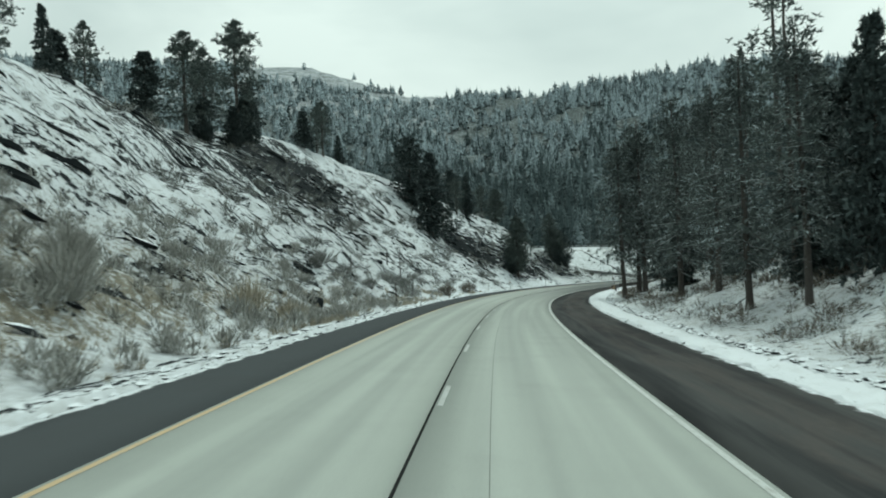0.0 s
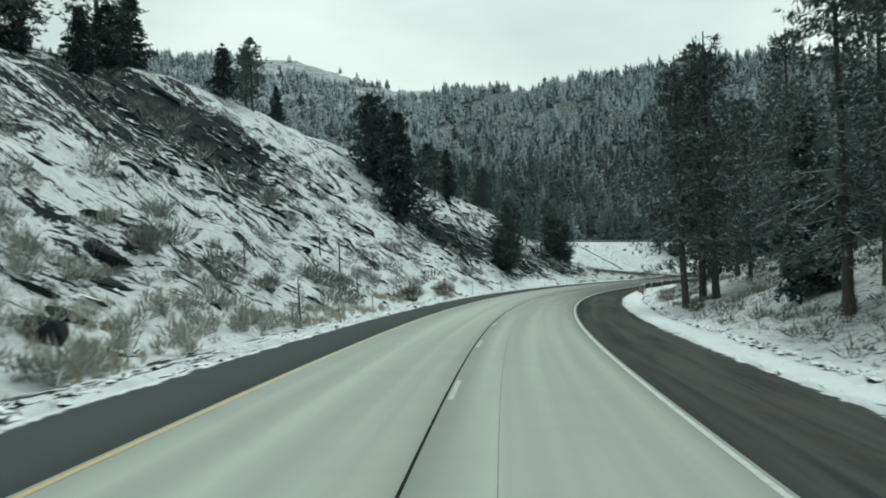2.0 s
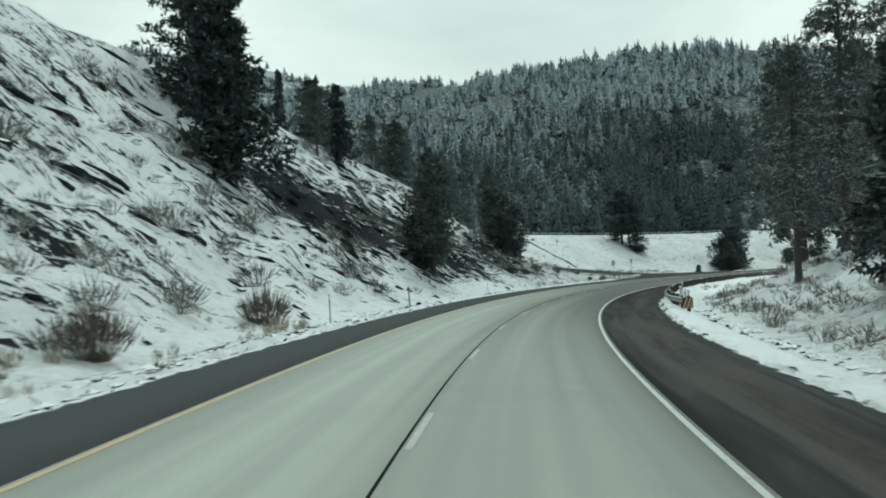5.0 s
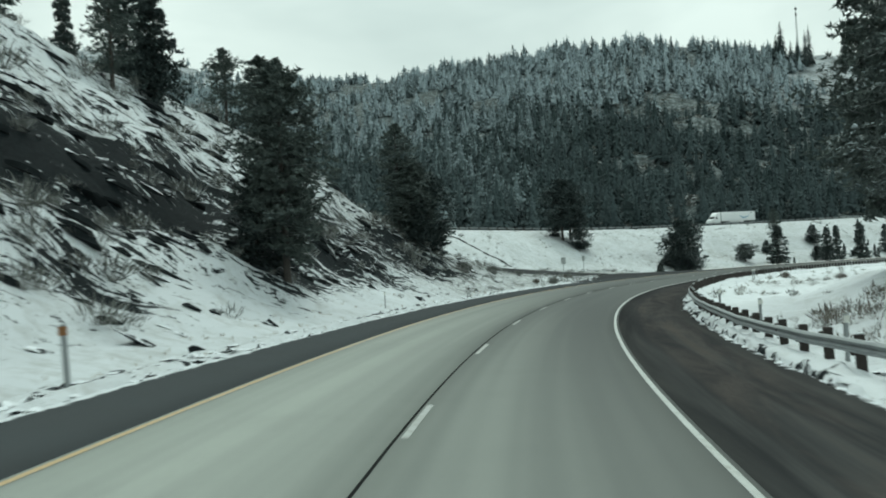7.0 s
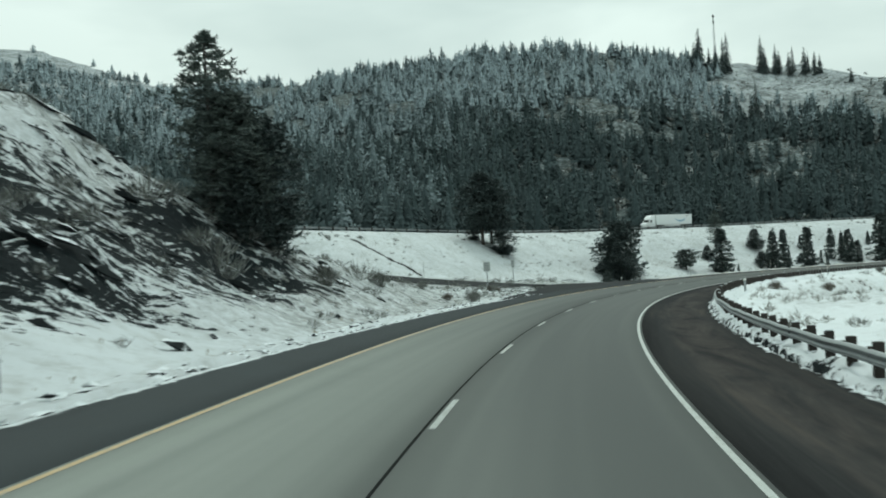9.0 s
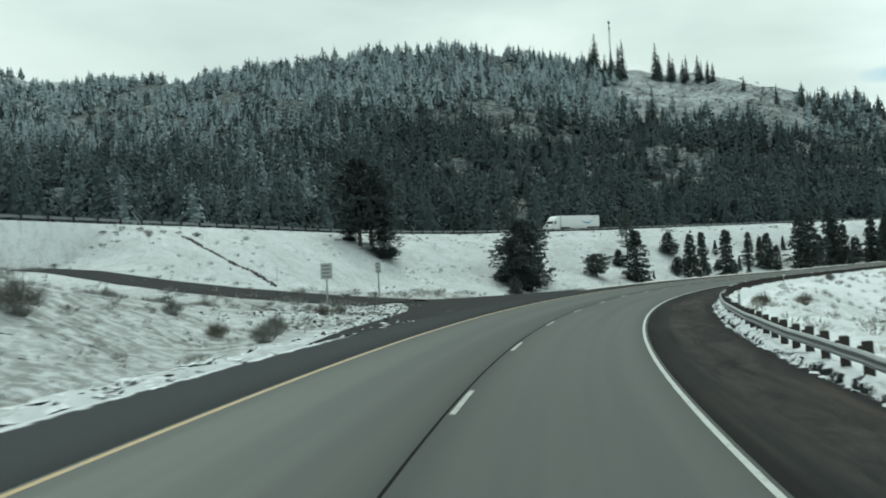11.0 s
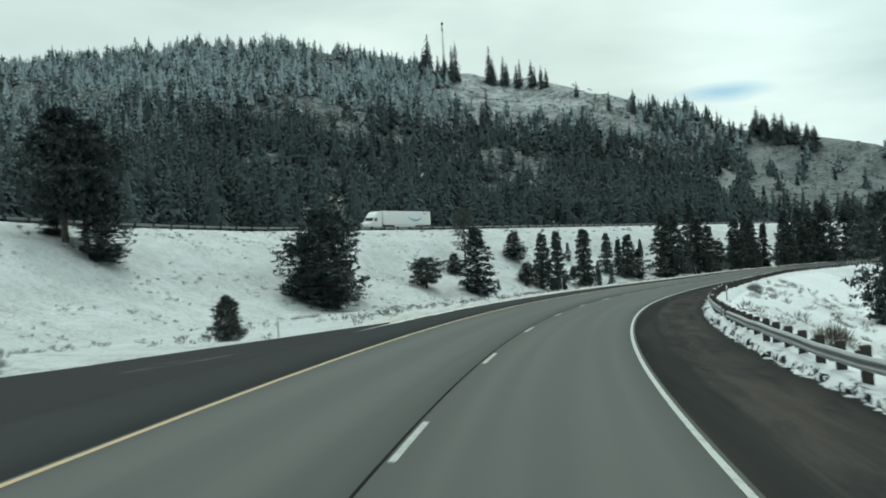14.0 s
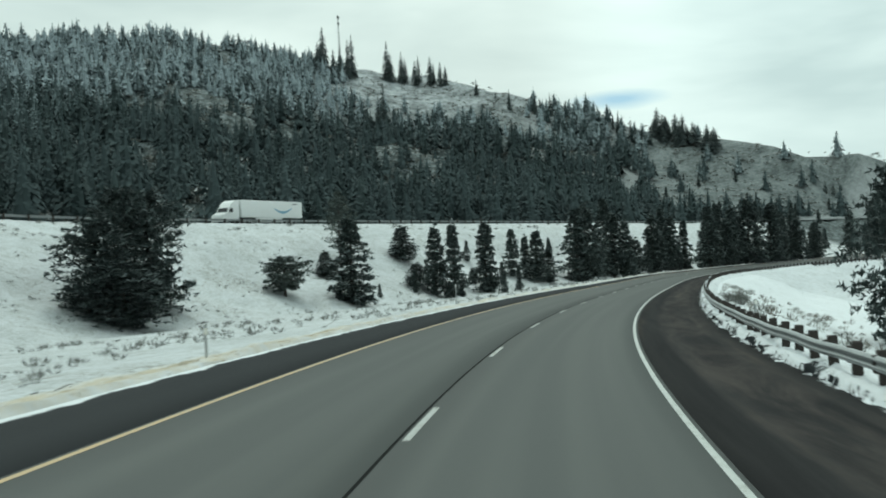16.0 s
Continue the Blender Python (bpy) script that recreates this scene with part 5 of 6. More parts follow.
def dark_firs():
    """Taller, darker firs that stand clear of the frosted wood on the nearer slope."""
    def keep(x, y, u, b, d):
        return np.clip((b - 6) / 10, 0.1, 1) * (u < 0.56) * np.clip((45 - b) / 2, 0, 1) * np.clip(0.55 + wobble(x, y, 80, 71), 0.05, 1) * wooded(x, y, u, b, d)
    x, y, d, u, b, r = scatter(8000, 67, keep)
    h = r.uniform(14, 27, len(x)) * np.interp(d, [300, 1000], [0.75, 1.1])
    q = nearest(x, y)
    for v in range(3):
        for lo, hi, n, size in ((0, 420, 220, 0.075), (420, 9000, 90, 0.115)):
            ok = (np.arange(len(x)) % 3 == v) & (q >= lo) & (q < hi)
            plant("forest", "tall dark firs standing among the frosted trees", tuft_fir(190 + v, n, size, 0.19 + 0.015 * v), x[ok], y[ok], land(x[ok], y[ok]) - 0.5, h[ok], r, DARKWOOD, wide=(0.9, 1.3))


dark_firs()


def ridge_trees():
    """The single firs that stand up on the skyline beside the mast and down the ridge: bearing, height, set back."""
    r = random.Random(8)
    for b, h, back in ((26.3, 22, 20), (26.6, 34, 20), (27.2, 20, 30), (27.6, 24, 35), (28.05, 30, 30), (28.3, 33, 20), (30.35, 30, 5), (30.55, 22, 10), (31.2, 24, 10), (31.4, 17, 0), (32.0, 19, 15), (32.2, 21, 5), (32.9, 22, 10), (33.1, 16, 0), (33.5, 18, 10), (33.8, 15, 5),
                       (35.6, 14, 10), (36.7, 6, 5), (29.7, 26, 260), (30.0, 36, 230), (37.5, 17, 30), (39.0, 17, 20), (39.3, 13, 10), (39.9, 19, 10), (40.2, 14, 30), (41.3, 17, 15), (41.0, 10, 30), (43.5, 12, 5), (43.8, 19, 10), (44.5, 16, 10), (44.75, 19, 25), (45.1, 11, 5), (45.6, 13, 15)):
        stand("lone", *skyline(b, back + 25), h * (1.35 if b < 35 else 1.1) + 4, int(b * 10), None, 0.75, "lone firs on the ridge", 3.0)
    for k in range(26):
        b = 45.6 + 3.6 * r.random()
        stand("lone", *skyline(b, 8 + 18 * r.random()), (12 + 9 * r.random()) * (1.2 - 0.12 * abs(b - 46.8)), k, None, 1.6, "lone firs on the ridge", 2.0)
    for k in range(34):
        b = 46 + 14 * r.random()
        stand("fir", *skyline(b, 60 + 300 * r.random() ** 0.8), 5 + 7 * r.random(), k, None, 1.0, "lone firs on the open slope", 0.6)
    for b, h in ((54.9, 17), (55.3, 18), (56.3, 13), (57.0, 16), (51.0, 8), (57.4, 13), (58.2, 15), (59.5, 14)):
        stand("lone", *skyline(b, 35), 0.65 * h + 1, int(b), None, 1.1, "lone firs on the ridge", 3.0)


def skyline(b, back):
    """The place on the ridge in a bearing from the end of the walk, set back down the slope."""
    q = np.arange(300, 2500, 5.0)
    x, y = 71.5 + q * math.sin(radians(b)), 264.8 + q * math.cos(radians(b))
    over = np.hypot(x - 17, y - 156) - np.interp(np.degrees(np.arctan2(x - 17, y - 156)), RIDGE_B, RIDGE_D)
    i = int(np.argmax(over > -back))
    return float(x[i]), float(y[i])


ridge_trees()


def brush_shape(seed, blades, spread_, lean=1.0, width=0.07):
    """A tuft of twigs, 1 m high."""
    r = np.random.RandomState(seed)
    tris = []
    for i in range(blades):
        a, q = r.uniform(0, 6.28), r.uniform(0, 1) ** 0.6 * spread_
        b = np.array([math.cos(a) * q * 0.3, math.sin(a) * q * 0.3, 0])
        t = np.array([math.cos(a) * q * lean, math.sin(a) * q * lean, r.uniform(0.55, 1.0) * (1.1 - 0.5 * q / spread_)])
        s = np.cross(t - b, r.normal(0, 1, 3))
        s = s / np.linalg.norm(s) * width
        m = (b + t) / 2 + r.normal(0, 0.05, 3)
        tris += [(b - s * 0.4, b + s * 0.4, m + s), (m - s, m + s, t)]
    return np.array(tris)


def sprinkle(name, label, base, n, seed, area, size, material, keep=None):
    """Plants over a stretch of the roadside; area: arc and offset limits."""
    r = np.random.RandomState(seed)
    s, off = r.uniform(area[0], area[1], n), r.uniform(area[2], area[3], n)
    if keep is not None:
        ok = r.uniform(0, 1, n) < keep(s, off)
        s, off = s[ok], off[ok]
    p = on_road(s, off)
    z = land(p[:, 0], p[:, 1]) - 0.03
    return plant(name, label, base, p[:, 0], p[:, 1], z, r.uniform(*size, len(s)), r, material)


clump = lambda size, seed, cut: (lambda s, o: np.clip(wobble(s, o, size, seed) * 1.2 + cut, 0, 1))
sprinkle("sagebrush", "frosted grey sagebrush on the rock cut", brush_shape(1, 44, 0.75, 1.0, 0.024), 2300, 81, (-10, 225, -31, -9), (0.35, 0.95), SAGE, lambda s, o: clump(9, 41, 0.35)(s, o) * np.where((s > 90) & (o > -13.5), 0.12, 1))
sprinkle("sagebrush", "frosted grey sagebrush at the foot of the slope", brush_shape(2, 60, 0.8, 1.0, 0.03), 1100, 82, (0, 75, -19, -8.5), (0.5, 1.15), FROSTY, clump(7, 42, 0.3))
sprinkle("dry_grass", "tall dry tan grass beside the road", brush_shape(3, 26, 0.4, 0.9, 0.025), 1800, 83, (0, 128, -12.5, -7.6), (0.3, 0.8), STRAW, clump(8, 43, 0.15))
sprinkle("dry_grass", "short dry grass poking through the snow", brush_shape(4, 16, 0.5, 1.0, 0.03), 1500, 84, (40, 240, -11, -6.4), (0.08, 0.26), STRAW, clump(6, 44, 0.1))
sprinkle("bare_brush", "bare brown brush under the roadside trees", brush_shape(5, 32, 0.8, 1.0, 0.025), 2300, 85, (10, 165, 10.6, 26), (0.3, 1.0), BROWN, clump(8, 45, 0.45))
sprinkle("dry_grass", "dry grass on the snowy bank under the trees", brush_shape(6, 18, 0.6, 1.0, 0.025), 2600, 86, (0, 165, 9.8, 26), (0.15, 0.5), SAGE, clump(7, 46, 0.2))
sprinkle("sagebrush", "low frosted brush inside the bend", brush_shape(7, 46, 0.8, 1.0, 0.03), 700, 87, (150, 420, 9.2, 45), (0.3, 1.0), SAGE, clump(14, 47, -0.1))
sprinkle("bare_brush", "small dark weeds in the snow of the embankment", brush_shape(8, 18, 0.8, 1.0, 0.05), 8500, 88, (236, 480, -84, -9), (0.15, 0.6), SAGE, lambda s, o: clump(16, 48, 0.05)(s, o) * (to_edge(*on_road(s, o)[:, :2].T)[0] < -0.6))
sprinkle("bare_brush", "brown frosted brush on the slope behind the guardrail", brush_shape(13, 40, 0.8, 1.0, 0.03), 230, 99, (290, 420, 9.6, 24), (0.3, 0.85), BROWN, clump(12, 53, 0.0))
sprinkle("sagebrush", "grey frosted brush on the slope behind the guardrail", brush_shape(14, 40, 0.8, 1.0, 0.03), 800, 100, (200, 420, 9.4, 22), (0.25, 0.8), FROSTY, clump(10, 54, 0.1))
sprinkle("sagebrush", "frosted tufts and weeds in the snow beside the crossover", brush_shape(15, 34, 0.85, 1.0, 0.035), 700, 103, (192, 262, -34, -8.5), (0.2, 0.75), SAGE, clump(7, 57, 0.3))
sprinkle("dry_grass", "weeds and clods in the snow beside the crossover", brush_shape(12, 18, 0.9, 1.0, 0.05), 1300, 98, (205, 250, -24, -8), (0.08, 0.3), SAGE, clump(5, 52, 0.35))
sprinkle("sagebrush", "frosted brush along the top of the embankment", brush_shape(9, 40, 0.9, 1.0, 0.04), 5000, 89, (250, 520, -95, -25), (0.3, 0.9), SAGE, lambda s, o: clump(20, 49, 0.1)(s, o) * (np.abs(to_edge(*on_road(s, o)[:, :2].T)[0] + 3.2) < 2.6))


sprinkle("sagebrush", "dark tangled shrubs on the snowy rock cut", brush_shape(16, 90, 0.85, 1.0, 0.018), 620, 105, (60, 215, -28, -10.5), (0.7, 1.7), SAGE, lambda s, o: clump(11, 58, 0.3)(s, o) * np.where((s > 150) & (o > -13.5), 0.1, 1))


def moor_brush():
    def keep(x, y, u, b, d):
        dome = np.clip((b - 26) / 2, 0, 1) * np.clip((u - 0.58) / 0.08, 0, 1)
        moor = np.clip((b - 41) / 2, 0, 1)
        under = np.clip((b - 12) / 6, 0, 1) * (u < 0.64) * (u > 0.02) * 0.45
        return np.clip(np.maximum(np.maximum(dome, moor), under), 0, 1) * (u < 0.985)
    x, y, d, u, b, r = scatter(32000, 91, keep)
    plant("frosted_brush", "frosted low brush on the open mountainside", brush_shape(10, 18, 1.0, 1.0, 0.11), x, y, land(x, y) - 0.3, r.uniform(0.9, 2.6, len(x)) * np.where((u < 0.64) & (b < 41), 1.5, 1.0), r, SAGE, wide=(1.0, 1.8))


moor_brush()


# ---- single shrubs and rocks ----
def shrub(name, label, x, y, h, seed, material, blades=420, spread_=0.7, group=""):
    t = thing(name, spot(x, y, seed * 40, h, 0.05), label, "shrub", group)
    part("foliage", tri_join(brush_shape(seed, blades, spread_, 1.0, 0.011)), material, t)
    return t


for x, y, h, sd, mt, lb in ((-10.7, 42.9, 2.2, 1, STRAW, "tan leafless roadside bush, frosted"), (-9.4, 46.5, 1.7, 2, STRAW, "tan leafless roadside bush, frosted"), (-12.4, 26.3, 2.4, 3, FROSTY, "grey frosted bush at the foot of the slope"),
                            (-14, 30.5, 2.0, 4, FROSTY, "grey frosted bush at the foot of the slope"), (-4.0, 111.4, 1.9, 5, BROWN, "brown leafless bush beside the shoulder"), (-1.8, 126.4, 2.0, 6, BROWN, "brown leafless bush beside the shoulder"),
                            (-8.1, 99.4, 1.7, 7, SAGE, "dark tangled bush on the rock cut"), (-12.7, 73.6, 1.7, 8, SAGE, "dark tangled bush on the rock cut"), (-9.8, 84, 1.4, 9, SAGE, "dark tangled bush on the rock cut"),
                            (70.3, 249.1, 1.3, 10, BROWN, "dark bush in the snow behind the guardrail"), (126.8, 311.1, 1.3, 11, SAGE, "frosted bush behind the guardrail"), (128.5, 313.5, 1.0, 12, SAGE, "frosted bush behind the guardrail"),
                            (24.5, 217.5, 1.4, 13, SAGE, "dark bush on the tip of the rock cut"), (20.5, 209, 1.5, 14, SAGE, "dark bush on the tip of the rock cut"), (89.2, 268.8, 1.6, 15, BROWN, "dark bush in the snow behind the guardrail"), (31.5, 221.5, 0.9, 16, SAGE, "frosted bush in the snow"), (31.0, 245.0, 1.3, 17, SAGE, "grey frosted bush beside the crossover"), (32.3, 224.8, 0.95, 18, SAGE, "grey frosted bush beside the shoulder"), (30.2, 224.2, 0.8, 19, BROWN, "low dark bush beside the shoulder"), (28.8, 226.5, 0.8, 20, SAGE, "grey frosted bush beside the shoulder"), (35.5, 233.0, 0.6, 21, BROWN, "low dark bush at the mouth of the crossover"), (36.8, 235.6, 0.6, 22, BROWN, "low dark bush at the mouth of the crossover"), (25.0, 268.0, 1.2, 23, SAGE, "grey frosted bush beside the crossover")):
    shrub("bush", lb, x, y, h, sd, mt, group="roadside bushes")


def sapling(x, y, h, seed):
    """A young leafless tree: a thin stem with a few bent twigs."""
    r = np.random.RandomState(seed)
    t = thing("sapling", spot(x, y), "thin bare sapling on the snowy slope", "tree", "saplings")
    part("stem", trunk_mesh("stem", h, 0.05, None, seed, 0.04), BARK, t)
    for k in range(14):
        z, a, L = r.uniform(0.25, 0.95) * h, r.uniform(0, 6.28), r.uniform(0.12, 0.34) * h
        part("twig", tube(bmesh.new(), (0, 0, z), (math.cos(a) * L, math.sin(a) * L, z + L * r.uniform(0.1, 0.9)), 0.022, 0.006, 5), BARK, t)


for i, (x, y, h) in enumerate(((-8.9, 105.3, 2.6), (-7.5, 104.2, 1.9), (-10.3, 104.8, 1.6), (-6.6, 75.5, 2.4), (-12, 88, 2.2))):
    sapling(x, y, h, 300 + i)


def rock_mesh(seed, sx, sy, sz):
    bm = bmesh.new()
    bmesh.ops.create_icosphere(bm, subdivisions=2, radius=1.0)
    r = np.random.RandomState(seed)
    cuts = [(Vector(r.normal(0, 1, 3)).normalized(), r.uniform(0.45, 0.8)) for _ in range(9)]
    for v in bm.verts:
        for n, q in cuts:
            k = v.co.dot(n) - q
            if k > 0:
                v.co -= n * k
        v.co = Vector((v.co.x * sx, v.co.y * sy, v.co.z * sz))
    return bm


def stony():
    m = Nodes("snow_capped_basalt")
    g = m.noise(3, 5, 0.65)
    col = m.mix(g, (0.005, 0.0072, 0.008), (0.022, 0.027, 0.029))
    cap = m.step(m.math("ADD", m.up(), m.math("MULTIPLY", m.math("SUBTRACT", g, 0.5), 0.9)), 0.62, 0.8)
    return m.done(m.mix(cap, col, SNOW), 0.9, bump=g, strength=0.5, dist=0.06, spec=0.2)


STONY = stony()


BARE_ROCK = plain("bare_basalt", (0.004, 0.006, 0.007), (0.018, 0.0225, 0.0245), 0.9, 0, 2.5, 0.2)


def boulder(x, y, size, seed, group="boulders", long=1.9):
    """A rock half sunk in the slope, drawn out along the dip of the beds."""
    t = tagged(new("boulder", mesh_of("boulder", [(0, 0, 0)], [], BARE_ROCK)), "dark angular basalt rock standing out of the snow", "rock", group)
    bm = rock_mesh(seed, size * long, size * 0.8, size * 0.6)
    bm.to_mesh(t.data)
    bm.free()
    sa, _ = to_road(np.array([x]), np.array([y]))
    t.matrix_world = spot(x, y, 0, 1.0, size * 0.05) @ pose(0, 0, 0, 0, 22, 62 - math.degrees(float(np.interp(sa[0], ARC, RT))))


for i, (x, y, s) in enumerate(((-10.1, 57.7, 0.95), (-10.8, 61.0, 0.6), (5.0, 150.4, 0.3), (5.6, 143.6, 0.22), (-13.2, 70.4, 0.8), (-12.2, 67.5, 0.7), (-14.6, 74, 0.8), (-15.6, 79, 0.6), (-11.5, 66, 0.5), (-17.2, 85, 0.7), (2.0, 152, 0.35), (-1.5, 164, 0.8), (4, 186, 0.7), (6, 180, 0.6))):
    boulder(x, y, s, 400 + i, long=1.15 if i == 0 else 1.9)


def ledges():
    """Slabs of dark rock that stand out of the cut, in rough level courses."""
    r = np.random.RandomState(9)
    V, F, n = [], [], 0
    for k in range(260):
        s = r.choice([r.uniform(150, 212), r.uniform(95, 150), r.uniform(20, 95)], p=[0.5, 0.3, 0.2])
        a = r.uniform(13, 30)
        p = on_road(s, -a)
        z = ground_z(float(p[0]), float(p[1]))
        L, D, H = r.uniform(0.5, 2.2), r.uniform(0.2, 0.45), r.uniform(0.12, 0.30)
        t = float(np.interp(s, ARC, RT))
        e = np.array([math.sin(t), math.cos(t), r.normal(0, 0.05)]) + 0.55 * np.array([math.cos(t), -math.sin(t), -0.9])
        q = np.array([math.cos(t), -math.sin(t), 0.0])
        c = np.array([p[0], p[1], z]) + q * 0.1
        for dz in (-0.5, 0.5):
            for i, j in ((-1, -1), (-0.4, 1), (0.45, 0.8), (1, -0.7)):
                V.append(c + e * i * L / 2 * r.uniform(0.7, 1.2) + q * j * D / 2 * r.uniform(0.6, 1.2) + np.array([0, 0, dz * H * r.uniform(0.5, 1.3)]))
        F += [(n, n + 1, n + 2, n + 3), (n + 4, n + 7, n + 6, n + 5), (n, n + 4, n + 5, n + 1), (n + 1, n + 5, n + 6, n + 2), (n + 2, n + 6, n + 7, n + 3), (n + 3, n + 7, n + 4, n)]
        n += 8
    tagged(new("rock_ledges", mesh_of("rock_ledges", V, F, STONY)), "dark broken rock ledges with snow on them in the cut", "rock", kind="stuff")


ledges()


def scree():
    """Dark stones and ends of rock beds that break through the snow of the cut, drawn out along their dip."""
    r = np.random.RandomState(19)
    n = 7000
    s, off = r.uniform(18, 214, n), -9.6 - 19 * r.uniform(0, 1, n) ** 0.9
    dense = 0.04 + 0.4 * wobble(s, off * 2, 14, 63) + 0.6 * np.exp(-((s - 105) / 20) ** 2 - ((off + 25) / 7) ** 2) + 0.5 * np.exp(-((s - 180) / 28) ** 2 - ((off + 16.5) / 4) ** 2)
    ok = r.uniform(0, 1, n) < np.clip(dense, 0.03, 1)
    s, off = s[ok], off[ok]
    p = on_road(s, off)
    z = land(p[:, 0], p[:, 1])
    V, F, m = [], [], 0
    for k in range(len(s)):
        t = float(np.interp(s[k], ARC, RT))
        e = np.array([math.sin(t), math.cos(t), 0]) + 0.55 * np.array([math.cos(t), -math.sin(t), -0.9])
        q = np.array([math.cos(t), -math.sin(t), -0.5])
        a = r.uniform(0.06, 0.26) * (1.7 if r.uniform() < 0.12 else 1.0)
        pts = np.array([(1, 0, 0.1), (-1, 0, 0.1), (0, 1, 0.1), (0, -1, 0.1), (0, 0, 0.8), (0, 0, -0.4)]) + r.normal(0, 0.25, (6, 3))
        V += list(np.array([p[k, 0], p[k, 1], z[k]]) + a * (pts[:, :1] * e * 2.0 + pts[:, 1:2] * q + pts[:, 2:] * np.array([0, 0, 0.9])))
        F += [tuple(m + i for i in f) for f in ((0, 2, 4), (2, 1, 4), (1, 3, 4), (3, 0, 4), (2, 0, 5), (1, 2, 5), (3, 1, 5), (0, 3, 5))]
        m += 6
    tagged(new("scree", mesh_of("scree", V, F, STONY)), "dark angular stones showing through the snow of the cut", "rock", kind="stuff")


scree()


def rubble():
    """Small stones and lumps of old snow along the edges of the shoulders."""
    r = np.random.RandomState(17)
    for name, label, mat, sides, n in (("gravel", "scattered dark stones and clods along the snowy verge", STONY, (-6.8, -5.6), 1500), ("snow_lumps", "lumps of ploughed snow along the shoulder", SNOWCAP, (7.35, 7.65), 260), ("gravel", "scattered dark stones under the guardrail", STONY, (7.3, 7.75), 420), ("gravel", "dark clods along the ditch under the trees", STONY, (9.2, 9.9), 1100)):
        V, F, m = [], [], 0
        for k in range(n):
            s = r.uniform(0, 234) if sides[0] < 0 else r.uniform(120, 350) if sides[0] < 9 else r.uniform(10, 145)
            p = on_road(s, r.uniform(*sides))
            z = max(ground_z(float(p[0]), float(p[1])), float(p[2]) - 0.02)
            q = r.uniform(0.03, 0.14)
            c = np.array([p[0], p[1], z])
            pts = r.normal(0, 1, (6, 3)) * 0.25 + np.array([(1, 0, 0.1), (-1, 0, 0.1), (0, 1, 0.1), (0, -1, 0.1), (0, 0, 0.7), (0, 0, -0.4)])
            V += list(c + pts * q * np.array([1.3, 1.3, 0.7 if mat is not SNOWCAP else 0.45]))
            F += [tuple(m + i for i in f) for f in ((0, 2, 4), (2, 1, 4), (1, 3, 4), (3, 0, 4), (2, 0, 5), (1, 2, 5), (3, 1, 5), (0, 3, 5))]
            m += 6
        tagged(new(name, mesh_of(name, V, F, mat)), label, "debris", kind="stuff")


rubble()


def gully():
    """A dark rill of stones that runs down the embankment."""
    r = np.random.RandomState(27)
    line = np.array([(33.0, 318.0), (35.3, 313.8), (38.3, 311.8), (41.7, 311.6), (44.2, 310.6), (47.0, 308.5)])
    V, F, m = [], [], 0
    for k in range(260):
        u = r.uniform(0, len(line) - 1.001)
        i = int(u)
        x, y = line[i] + (line[i + 1] - line[i]) * (u - i) + r.normal(0, 0.28, 2)
        c, q = np.array([x, y, ground_z(x, y)]), r.uniform(0.08, 0.3)
        pts = r.normal(0, 1, (6, 3)) * 0.25 + np.array([(1, 0, 0.1), (-1, 0, 0.1), (0, 1, 0.1), (0, -1, 0.1), (0, 0, 0.7), (0, 0, -0.4)])
        V += list(c + pts * q)
        F += [tuple(m + j for j in f) for f in ((0, 2, 4), (2, 1, 4), (1, 3, 4), (3, 0, 4), (2, 0, 5), (1, 2, 5), (3, 1, 5), (0, 3, 5))]
        m += 6
    tagged(new("gully_stones", mesh_of("gully_stones", V, F, STONE)), "dark stones in a rill down the snowy embankment", "debris", kind="stuff")


gully()


def clods():
    """Ploughed clods of earth and snow on the tongue between the shoulder and the crossover."""
    r = np.random.RandomState(37)
    for mat, label, n in ((STONE, "dark clods of earth thrown up on the snowy tongue", 420), (SNOWCAP, "broken lumps of snow on the tongue beside the crossover", 420)):
        V, F, m = [], [], 0
        for k in range(n):
            s = r.uniform(229, 248)
            w = float(np.interp(s, MOUTH_S, MOUTH_A))
            p = on_road(s, -(w + 0.4 + r.uniform(0, 1) ** 1.3 * 6.5))
            c, q = np.array([p[0], p[1], ground_z(float(p[0]), float(p[1]))]), r.uniform(0.03, 0.12)
            pts = r.normal(0, 1, (6, 3)) * 0.28 + np.array([(1, 0, 0.1), (-1, 0, 0.1), (0, 1, 0.1), (0, -1, 0.1), (0, 0, 0.7), (0, 0, -0.4)])
            V += list(c + pts * q)
            F += [tuple(m + j for j in f) for f in ((0, 2, 4), (2, 1, 4), (1, 3, 4), (3, 0, 4), (2, 0, 5), (1, 2, 5), (3, 1, 5), (0, 3, 5))]
            m += 6
        tagged(new("clods", mesh_of("clods", V, F, mat)), label, "debris", kind="stuff")


clods()


# ---- guardrails ----
WAVE = ((0.0, 0.155), (0.03, 0.14), (0.075, 0.095), (0.075, 0.06), (0.02, 0.02), (0.02, -0.02), (0.075, -0.06), (0.075, -0.095), (0.03, -0.14), (0.0, -0.155))


